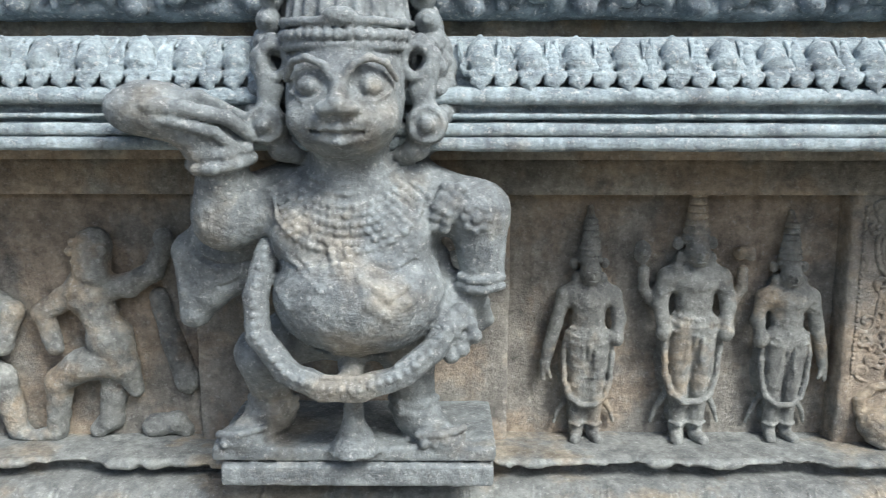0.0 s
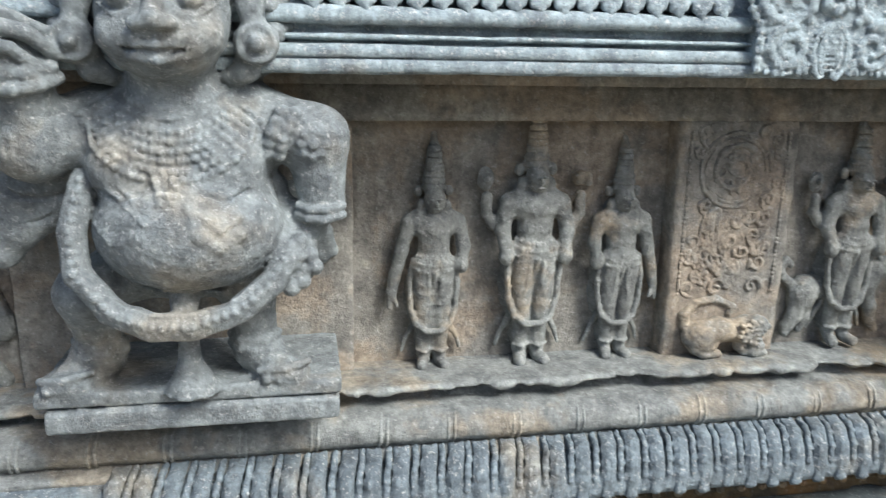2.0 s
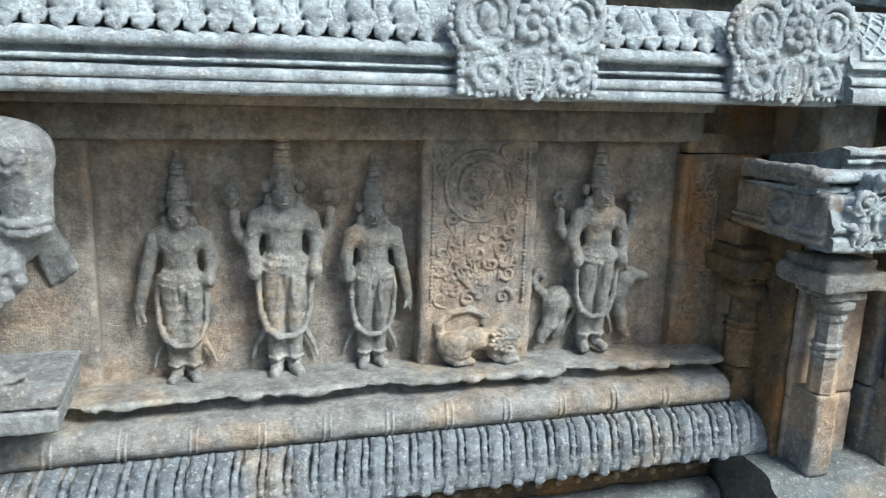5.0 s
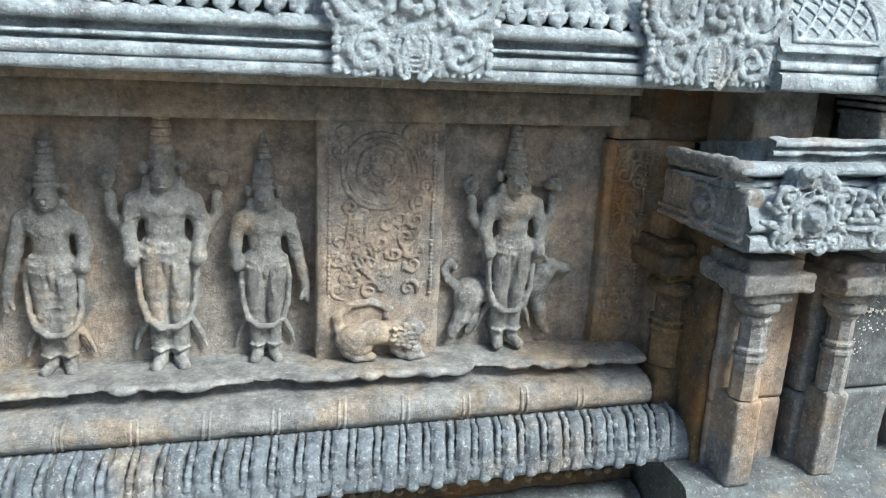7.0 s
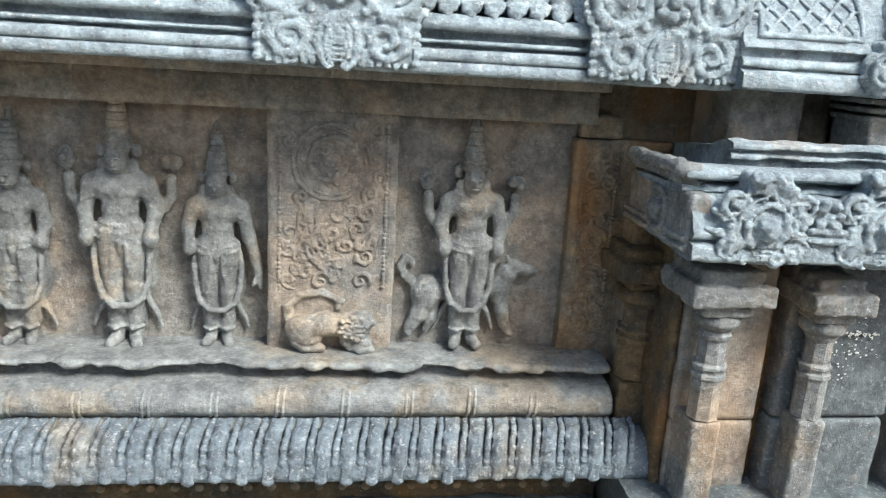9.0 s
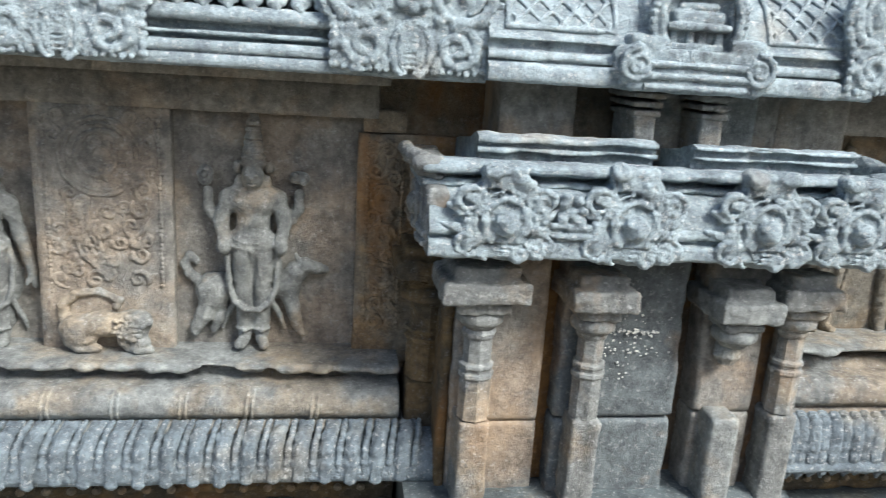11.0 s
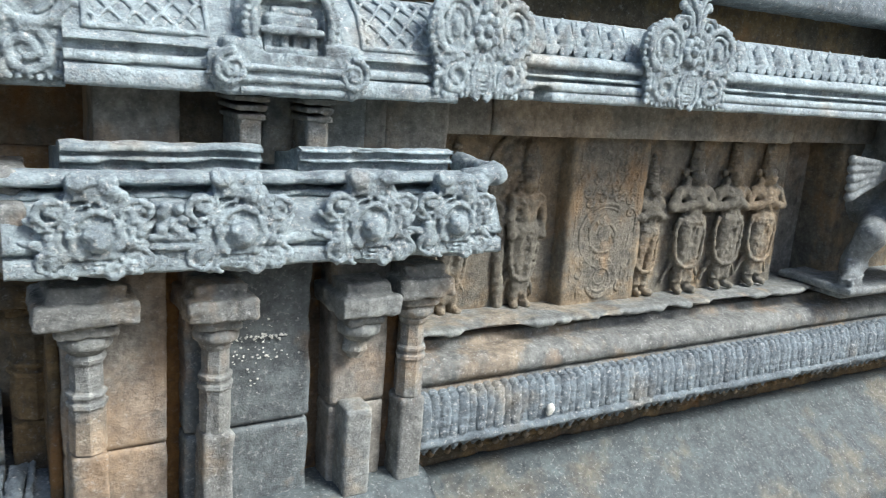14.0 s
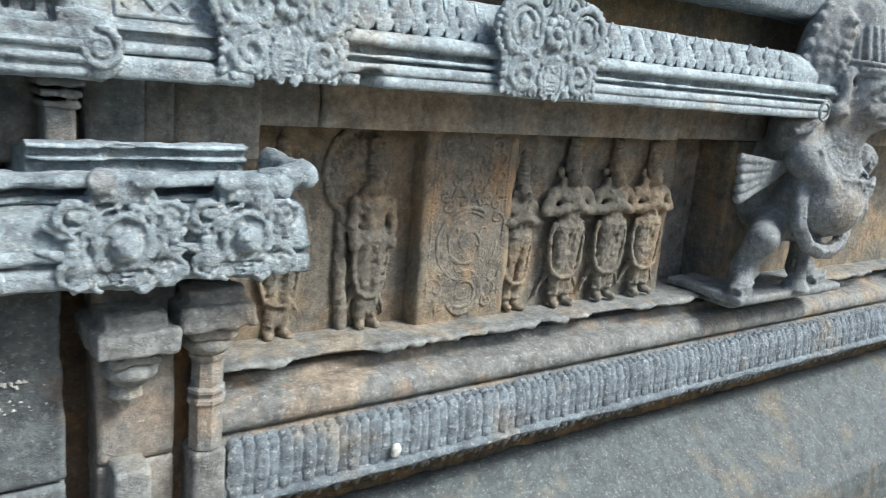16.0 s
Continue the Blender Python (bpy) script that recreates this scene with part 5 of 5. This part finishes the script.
def eave_boss(seed):
    """A hooded medallion: a small face-like knob under an arch, paired volutes, leafy fringe and a block finial."""
    r = random.Random(seed)
    c = Clay((-0.13, -0.075, -0.10), (0.13, 0.09, 0.135), 0.0034)
    c.ball((0, 0.038, -0.012), (0.105, 0.045, 0.086), 0.008)
    c.box((-0.078, 0.0, -0.088), (0.078, 0.06, 0.04), 0.012, 0.008)
    c.box((-0.04, -0.008, 0.052), (0.04, 0.06, 0.102), 0.012, 0.006)
    Y = -0.003
    for m in (-1, 1):
        def mir(pts):
            return [(m * p[0], p[1], p[2]) for p in pts]
        c.rope(mir(arc(0.0, -0.01, 0.040, -50, 88, Y - 0.004, 10, 0.048)), 0.0075, 0.006, 0.001)
        c.rope(mir(arc(0.0, -0.01, 0.056, -42, 80, Y, 12, 0.062)), 0.006, 0.005, 0.001)
        c.beads(mir(arc(0.0, -0.012, 0.072, -40, 62, Y, 12, 0.074)), 0.0068, 2.0, 0.001)
        c.rope(mir(spiral(0.068, 0.032, 0.032, 0.007, 230, -1.5, Y, 22)), 0.0068, 0.005, 0.001)
        c.rope(mir(spiral(0.064, -0.06, 0.027, 0.006, 90, -1.5, Y, 20)), 0.0065, 0.005, 0.001)
        c.rope(mir(spiral(0.030, -0.076, 0.016, 0.005, 120, 1.2, Y, 14)), 0.005, 0.004, 0.001)
        c.ball((m * r.uniform(0.02, 0.036), -0.004, r.uniform(0.06, 0.095)), (0.02, 0.014, 0.016), 0.006)
        for q in range(6):
            a = radians(-35 + 24 * q)
            c.cap((m * 0.085 * math.cos(a), 0.002, -0.012 + 0.08 * math.sin(a)), (m * 0.108 * math.cos(a + 0.12), 0.008, -0.012 + 0.098 * math.sin(a + 0.12)), 0.0085, 0.005, 0.001)
    c.ball((0, -0.012, -0.012), (0.022, 0.020, 0.025), 0.002)
    c.ball((0, -0.026, -0.016), (0.007, 0.008, 0.009), 0.002)
    for i in range(4):
        c.cap((-0.016, -0.004, -0.052 - 0.009 * i), (0.016, -0.004, -0.052 - 0.009 * i), 0.004)
    for i in range(16):
        c.ball((r.uniform(-0.09, 0.09), -0.001, r.uniform(-0.085, 0.06)), r.uniform(0.004, 0.007), 0.001)
    for i in range(4):
        c.ball((r.uniform(-0.1, 0.1), -0.03, r.uniform(-0.09, 0.10)), r.uniform(0.010, 0.018), 0.008, True)
    c.worn(0.0075, 46)
    return c.mesh("boss")


B1, B2, B3 = eave_boss(1), eave_boss(2), eave_boss(5)
for x, me, s in ((1.955, B1, 0.95), (2.21, B2, 1.0), (2.485, B3, 1.0), (2.69, B2, 0.95)):
    a = part("boss", me, GREY, eave, "carved medallion with a round boss")
    a.matrix_basis = pose(x, 1.432, 1.249) @ Matrix.Diagonal((s * 1.1, 0.95, s * 0.99, 1))
c = Clay((-0.045, -0.03, -0.07), (0.045, 0.07, 0.10), 0.0034)
c.box((-0.032, -0.012, -0.06), (0.032, 0.06, 0.05), 0.008)
for z in (-0.03, -0.012):
    c.rope([(-0.036, -0.016, z), (0.036, -0.016, z)], 0.007)
for i in range(8):
    c.ball((0.02 * math.cos(i * 2.3), -0.014, 0.02 + 0.024 * math.sin(i * 1.7)), 0.011, 0.003)
c.worn(0.004, 50)
BLOCKLET = c.mesh("rafter_end")
for x in (2.085,):
    a = part("rafter_end", BLOCKLET, GREY, eave)
    a.matrix_basis = pose(x, 1.445, 1.245)
# upper fillet of the eave, broken by the finials
part("upper_fillet", moulding("upper_fillet", 1.80, 2.80, [(1.74, 1.292), (1.56, 1.30), (1.535, 1.318), (1.515, 1.346), (1.478, 1.343), (1.468, 1.335), (1.468, 1.325), (1.482, 1.320), (1.515, 1.318), (1.515, 1.309), (1.492, 1.306), (1.488, 1.297), (1.50, 1.290), (1.74, 1.288)], 0.0035, 0.008, 0.005, 0.014), GREY, eave)
# upper slab and the little posts
ROOF_P = [(1.80, 1.352), (1.62, 1.372), (1.548, 1.393), (1.522, 1.388), (1.520, 1.379), (1.536, 1.375), (1.536, 1.369), (1.526, 1.366), (1.524, 1.358), (1.540, 1.354), (1.543, 1.345), (1.546, 1.302), (1.80, 1.30)]
for x0, x1 in ((1.910, 2.280), (2.362, 2.725)):
    thing(part("roof_slab", moulding("roof_slab", x0, x1, ROOF_P, 0.004, 0.008, 0.005, 0.018), GREY),
          "narrow moulded grey stone slab on the pavilion roof", "slab", "roof slabs")
for x in (2.278, 2.428):
    root = thing(empty("roof_post", x, 1.62, 1.39), "stubby ringed stone post under the cornice", "post", "roof posts")
    part("shaft", block("shaft", (x - 0.024, 1.605, 1.355), (x + 0.024, 1.74, 1.448), 0.003, 0.008, 0.005), PILLAR, root)
    c = Clay((x - 0.055, 1.56, 1.43), (x + 0.055, 1.78, 1.50), 0.0034)
    for z, q in ((1.436, 0.030), (1.455, 0.033), (1.474, 0.038)):
        c.box((x - q, 1.600 - 0.5 * (q - 0.026), z), (x + q, 1.75, z + 0.013), 0.004, 0.002)
    c.worn(0.003, 50)
    part("capital", c.mesh("capital"), PILLAR, root)

# lattice and the little shrine on the middle cornice block
def dome(t):
    """(y, z) on the curved top of the middle cornice block, t from 0 at its foot to 1."""
    return 1.578 + 0.018 * t + 0.058 * t * t, 1.600 + 0.112 * t - 0.004 * t * t


for x0, x1 in ((1.95, 2.19), (2.50, 2.70)):
    c = Clay((x0 - 0.01, 1.50, 1.53), (x1 + 0.01, 1.74, 1.74), 0.0036)
    for i in range(-4, 10):
        for m in (-1, 1):
            line = []
            for q in range(9):
                x = x0 + 0.02 + 0.046 * i + (m * 0.115 * q / 8 if m > 0 else 0.115 - 0.115 * q / 8)
                y, z = dome(q / 8)
                if x0 + 0.012 < x < x1 - 0.012:
                    line.append((x, y + 0.001, z))
            if len(line) > 1:
                c.rope(line, 0.0045)
    for x in (x0 + 0.010, x1 - 0.010):
        c.rope([(x, *dome(q / 6)) for q in range(7)], 0.006)
    c.rope([(x0 + 0.01, *dome(0)), (x1 - 0.01, *dome(0))], 0.006)
    c.worn(0.0022, 50)
    thing(part("lattice_carving", c.mesh("lattice_carving"), GREY), "crossed lattice carved on the grey cornice block", "carving", "lattice carvings")

shrine = thing(empty("shrine_carving", 2.345, 1.54, 1.49), "miniature arched shrine carved in grey stone", "carving")
c = Clay((2.17, 1.49, 1.48), (2.52, 1.70, 1.78), 0.0036)
c.box((2.20, 1.538, 1.490), (2.49, 1.68, 1.60), 0.010)
c.ball((2.345, 1.61, 1.62), (0.118, 0.066, 0.125), 0.015)
c.box((2.278, 1.48, 1.575), (2.412, 1.572, 1.68), 0.006, 0.0, True)
c.worn(0.004, 45)
part("backing", c.mesh("backing"), GREY, shrine)
c = Clay((2.25, 1.50, 1.55), (2.44, 1.66, 1.74), 0.0032)
c.box((2.288, 1.556, 1.572), (2.402, 1.63, 1.588), 0.003)
for x in (2.297, 2.332, 2.358, 2.393):
    c.box((x - 0.008, 1.562, 1.585), (x + 0.008, 1.63, 1.615), 0.003)
c.box((2.30, 1.575, 1.585), (2.39, 1.63, 1.615), 0.003)
c.box((2.276, 1.546, 1.613), (2.414, 1.63, 1.628), 0.005, 0.002)
c.box((2.288, 1.556, 1.626), (2.402, 1.64, 1.652), 0.010, 0.004)
c.box((2.302, 1.562, 1.650), (2.388, 1.64, 1.668), 0.008, 0.003)
c.worn(0.003, 60)
part("little_house", c.mesh("little_house"), GREY, shrine, "small pillared house with a stepped roof")
c = Clay((2.20, 1.50, 1.56), (2.49, 1.64, 1.78), 0.0034)
c.rope(arc(2.345, 1.632, 0.083, -25, 205, 1.552, 20, 0.088), 0.0075, None, 0.001)
c.beads(arc(2.345, 1.632, 0.097, -20, 200, 1.556, 22, 0.102), 0.0085, 1.8, 0.002)
c.rope([(2.31, 1.555, 1.722), (2.345, 1.545, 1.742), (2.38, 1.555, 1.722)], 0.013, 0.010, 0.003)
c.worn(0.004, 55)
part("arch", c.mesh("arch"), GREY, shrine)
for z in (1.500, 1.522, 1.545):
    part("fillet", moulding("fillet", 2.235, 2.455, [(1.56, z + 0.008), (1.532, z + 0.007), (1.527, z), (1.532, z - 0.007), (1.56, z - 0.008)], 0.002, 0.008, 0.004, 0.006), GREY, shrine)
for m in (-1, 1):
    c = Clay((2.345 + m * 0.128 - 0.06, 1.49, 1.48), (2.345 + m * 0.128 + 0.06, 1.62, 1.61), 0.0034)
    c.ball((2.345 + m * 0.128, 1.548, 1.54), (0.046, 0.018, 0.05), 0.004)
    c.rope([(2.345 + m * p[0], p[1], p[2]) for p in spiral(0.128, 1.54, 0.034, 0.007, 90, -1.8, 1.532, 24)], 0.007, 0.005, 0.001)
    c.worn(0.004, 55)
    part("volute", c.mesh("volute"), GREY, shrine)


# ---- low reliefs: scroll strips, beasts, side figures ----
def scrollwork(name, x0, x1, z0, z1, y, rows, label, seed, material, stalk=False):
    """Coiling vine carving: each roundel, the leafage round it and two beaded borders are parts."""
    r = random.Random(seed)
    root = thing(empty(name, (x0 + x1) / 2, y, z0), label, "carving")
    w, high = x1 - x0, z1 - z0
    y = y - 0.001
    rings = [(x0 + a * w, z0 + b * high, rad, turn) for a, b, rad, turn in rows]
    for cx, cz, rad, turn in rings:
        c = Clay((cx - rad - 0.02, y - 0.03, cz - rad - 0.02), (cx + rad + 0.02, y + 0.02, cz + rad + 0.02), 0.0032)
        for q, th in ((1.0, 0.0065), (0.87, 0.0045)):
            c.rope(arc(cx, cz, rad * q, turn, turn + 300, y, 26), th, th * 0.8, 0.001)
        c.rope(spiral(cx, cz, rad * 0.72, 0.010, turn + 40, 1.6, y, 30), 0.0075, 0.005, 0.001)
        for i in range(12):
            a = radians(turn + 30 * i)
            q = rad * (0.60 if i % 2 else 0.40)
            c.rope(spiral(cx + q * math.cos(a), cz + q * math.sin(a), rad * 0.15, 0.003, 30 * i + 90, 0.9, y, 8), 0.0045, 0.003, 0.001)
        c.worn(0.0032, 60)
        part("roundel", c.mesh("roundel"), material, root)
    c = Clay((x0, y - 0.03, z0), (x1, y + 0.02, z1), 0.0034)
    placed = []
    for i in range(900):
        x, z, rad = x0 + r.uniform(0.12, 0.88) * w, z0 + r.uniform(0.04, 0.96) * high, r.uniform(0.014, 0.027)
        if any(math.hypot(x - a, z - b) < rad + g * 0.98 for a, b, g, t in rings) or any(math.hypot(x - a, z - b) < (rad + g) * 0.85 for a, b, g in placed):
            continue
        placed.append((x, z, rad))
        a0 = r.uniform(0, 360)
        c.rope(spiral(x, z, rad, 0.004, a0, r.choice((-1.2, 1.2)), y, 14), 0.006, 0.004, 0.001)
        c.cap((x + rad * math.cos(radians(a0)), y, z + rad * math.sin(radians(a0))), (x + 1.6 * rad * math.cos(radians(a0 + 40)), y, z + 1.6 * rad * math.sin(radians(a0 + 40))), 0.0065, 0.003, 0.001)
    if stalk:
        for q in range(4):
            c.rope([(x0 + (0.22 + 0.045 * q) * w, y, z0 + 0.50 * high), (x0 + (0.2 + 0.055 * q) * w, y, z0 + 0.36 * high), (x0 + (0.3 + 0.05 * q) * w, y, z0 + 0.2 * high), (x0 + (0.5 + 0.03 * q) * w, y, z0 + (0.08 + 0.02 * q) * high)], 0.0055, 0.005, 0.001)
    c.box((x0 + 0.1 * w, y + 0.004, z0 + 0.02), (x1 - 0.1 * w, y + 0.016, z1 - 0.02), 0.002)
    c.worn(0.0034, 60)
    part("leafage", c.mesh("leafage"), material, root)
    for m in (0.045, 0.955):
        c = Clay((x0 + m * w - 0.014, y - 0.02, z0), (x0 + m * w + 0.014, y + 0.02, z1), 0.0034)
        c.beads([(x0 + m * w, y, z0 + 0.012), (x0 + m * w, y, z1 - 0.012)], 0.0055, 2.0)
        c.worn(0.002, 60)
        part("beaded_border", c.mesh("beaded_border"), material, root)
    return root


scrollwork("scroll_strip", 0.985, 1.255, 0.955, 1.375, 1.8500, ((0.48, 0.74, 0.088, 0),), "shallow coiling scrollwork on the border stone", 2, BROWN, True)
scrollwork("scroll_strip", 3.362, 3.64, 0.88, 1.40, 1.8355, ((0.5, 0.40, 0.105, 60), (0.5, 0.13, 0.065, 200)), "shallow looping vine scrolls on the border stone", 5, WARM)
scrollwork("scroll_strip", 1.71, 1.80, 0.86, 1.34, 1.8485, ((0.5, 0.3, 0.03, 60), (0.5, 0.7, 0.03, 200), (0.5, 0.5, 0.03, 10)), "narrow rust-stained scroll border", 6, RUSTY)


# crouching lion with a curling plume
c = Clay((1.0, 1.78, 0.79), (1.26, 1.87, 1.03), 0.0032)
c.ball((1.07, 1.835, 0.872), (0.046, 0.036, 0.047), 0.01)
c.rope([(1.075, 1.832, 0.882), (1.12, 1.836, 0.892), (1.175, 1.832, 0.888)], 0.036, 0.034, 0.012)
c.ball((1.19, 1.828, 0.892), (0.042, 0.036, 0.045), 0.01)
c.ball((1.208, 1.815, 0.915), (0.026, 0.026, 0.026), 0.008)
c.ball((1.226, 1.808, 0.908), (0.014, 0.014, 0.012), 0.005)
c.ball((1.075, 1.815, 0.855), (0.034, 0.02, 0.03), 0.008)
c.rope([(1.055, 1.818, 0.838), (1.075, 1.812, 0.825), (1.11, 1.814, 0.822)], 0.015, 0.012, 0.006)
c.rope([(1.20, 1.82, 0.875), (1.212, 1.812, 0.845), (1.205, 1.812, 0.825), (1.228, 1.81, 0.821)], 0.020, 0.013, 0.008)
c.rope([(1.175, 1.828, 0.87), (1.172, 1.822, 0.84), (1.185, 1.82, 0.823)], 0.018, 0.012, 0.008)
for q in range(26):
    a = q * 2.4
    c.ball((1.188 + 0.034 * math.cos(a) * (q / 26) ** 0.5, 1.797, 0.895 + 0.038 * math.sin(a) * (q / 26) ** 0.5), 0.0085, 0.001)
c.rope([(1.035, 1.845, 0.90), (1.03, 1.848, 0.94), (1.06, 1.85, 0.975), (1.11, 1.85, 0.985), (1.155, 1.848, 0.96), (1.15, 1.85, 0.935)], 0.014, 0.010, 0.003)
c.worn(0.0028, 65)
lion = part("relief_animal", c.mesh("relief_animal"), PANELFIG)
lion.matrix_basis = pose(-0.012, 0, 0.815 * 0.2) @ Matrix.Diagonal((1.0, 1, 0.8, 1))
thing(lion, "crouching maned lion carved in low relief", "relief animal", "animals of the frieze")

# one long hound passing behind the standing figure
c = Clay((1.25, 1.80, 0.82), (1.64, 1.90, 1.08), 0.0032)
c.rope([(1.36, 1.885, 0.955), (1.45, 1.89, 0.965), (1.53, 1.885, 0.96)], 0.034, 0.032, 0.01)
c.ball((1.352, 1.878, 0.945), (0.038, 0.03, 0.048), 0.01)
c.rope([(1.345, 1.88, 0.93), (1.335, 1.872, 0.89), (1.318, 1.874, 0.862), (1.312, 1.872, 0.845)], 0.024, 0.012, 0.006)
c.rope([(1.375, 1.885, 0.93), (1.37, 1.88, 0.88), (1.355, 1.88, 0.85)], 0.018, 0.010, 0.006)
c.rope([(1.328, 1.88, 0.965), (1.30, 1.884, 0.985), (1.288, 1.884, 1.012), (1.30, 1.884, 1.032), (1.314, 1.884, 1.02)], 0.013, 0.009, 0.003)
c.rope([(1.53, 1.88, 0.955), (1.545, 1.872, 0.905), (1.555, 1.876, 0.865), (1.568, 1.872, 0.845)], 0.022, 0.011, 0.006)
c.rope([(1.53, 1.882, 0.97), (1.55, 1.875, 1.0), (1.57, 1.872, 1.016)], 0.03, 0.02, 0.01)
c.rope([(1.57, 1.872, 1.018), (1.60, 1.872, 1.012), (1.62, 1.874, 1.008)], 0.019, 0.010, 0.005)
c.cap((1.556, 1.87, 1.03), (1.55, 1.872, 1.045), 0.008, 0.004, 0.003)
c.worn(0.0025, 70)
thing(part("relief_animal", c.mesh("relief_animal"), PANELFIG), "hound with a curled tail behind the standing figure", "relief animal", "animals of the frieze")

# dancing figures on the far wall stretch
def dancer(dx, label, turn=1):
    c = Clay((-1.02 + dx, 1.79, 0.80), (-0.46 + dx, 1.91, 1.38), 0.0036)

    def P(x, y, z):
        return (-0.71 + dx + turn * (x + 0.71), y, z)

    c.cap(P(-0.712, 1.862, 1.215), P(-0.708, 1.868, 1.265), 0.042, 0.04, 0.004)
    c.ball(P(-0.70, 1.85, 1.20), (0.034, 0.034, 0.03), 0.006)
    for q in range(9):
        c.ball(P(-0.712 + 0.035 * math.cos(q * 0.8), 1.838, 1.255 + 0.03 * math.sin(q * 0.8)), 0.010, 0.003)
    c.cap(P(-0.73, 1.868, 1.165), P(-0.685, 1.862, 1.065), 0.046, 0.038, 0.012)
    c.ball(P(-0.72, 1.86, 1.15), (0.055, 0.045, 0.04), 0.012)
    c.rope([P(-0.68, 1.862, 1.05), P(-0.655, 1.86, 0.99), P(-0.632, 1.87, 0.925)], 0.052, 0.018, 0.008)
    for q in range(5):
        c.traced([(P(-0.70 + 0.008 * q, 0, 0)[0], 1.04 - 0.022 * q), (P(-0.63 + 0.003 * q, 0, 0)[0], 1.03 - 0.022 * q)], 0.004, None, 0.0, 0.001)
    c.rope([P(-0.69, 1.865, 1.165), P(-0.63, 1.862, 1.175), P(-0.575, 1.866, 1.205), P(-0.553, 1.87, 1.255)], 0.03, 0.02, 0.008)
    c.ball(P(-0.55, 1.866, 1.28), (0.022, 0.022, 0.024), 0.005)
    c.rope([P(-0.75, 1.868, 1.16), P(-0.83, 1.866, 1.11), P(-0.805, 1.858, 1.03)], 0.03, 0.02, 0.008)
    c.rope([P(-0.69, 1.862, 1.0), P(-0.745, 1.85, 0.99), P(-0.80, 1.855, 0.955), P(-0.818, 1.866, 0.835)], 0.044, 0.024, 0.008)
    c.cap(P(-0.82, 1.862, 0.825), P(-0.87, 1.855, 0.815), 0.02, 0.015, 0.006)
    c.rope([P(-0.685, 1.882, 0.96), P(-0.70, 1.885, 0.85), P(-0.73, 1.88, 0.825)], 0.032, 0.02, 0.008)
    c.rope([P(-0.575, 1.892, 1.14), P(-0.55, 1.892, 1.04), P(-0.52, 1.892, 0.94)], 0.022, 0.03, 0.004)
    c.rope([P(-0.60, 1.888, 0.83), P(-0.55, 1.888, 0.84), P(-0.53, 1.888, 0.82)], 0.03, 0.02, 0.008)
    c.worn(0.0035, 60)
    return thing(part("relief_figure", c.mesh("relief_figure"), PANELFIG), label, "relief figure", "figures of the frieze")


dancer(0.0, "worn dancing figure with one fist raised")
dancer(-0.31, "worn dancing figure turned aside", -1)

# fallen petal and chalk crumbs
c = Clay((3.12, 1.56, 0.61), (3.19, 1.66, 0.69), 0.003)
c.ball((3.155, 1.592, 0.648), (0.013, 0.009, 0.019))
c.worn(0.003, 60)
thing(part("petal", c.mesh("petal"), CHALK), "small pale petal lying on the ribbed roll", "petal")
r = random.Random(11)
verts, faces = [], []
for i in range(110):
    x, z, s = 2.30 + r.gauss(0, 0.035), 0.93 + r.gauss(0, 0.04), r.uniform(0.0012, 0.0035)
    if i > 70:
        x, z = 2.24 + 0.12 * r.random(), 0.965 + r.gauss(0, 0.003)
    n = len(verts)
    for q in range(5):
        a = q * 1.2566 + r.random()
        verts.append((x + s * math.cos(a), 1.579, z + s * math.sin(a)))
    verts.append((x, 1.576, z))
    faces += [(n + q, n + (q + 1) % 5, n + 5) for q in range(5)]
thing(part("chalk_crumbs", raw("chalk_crumbs", verts, faces), CHALK), "scattered white chalk marks on the dark slab", "chalk marks", kind="stuff")
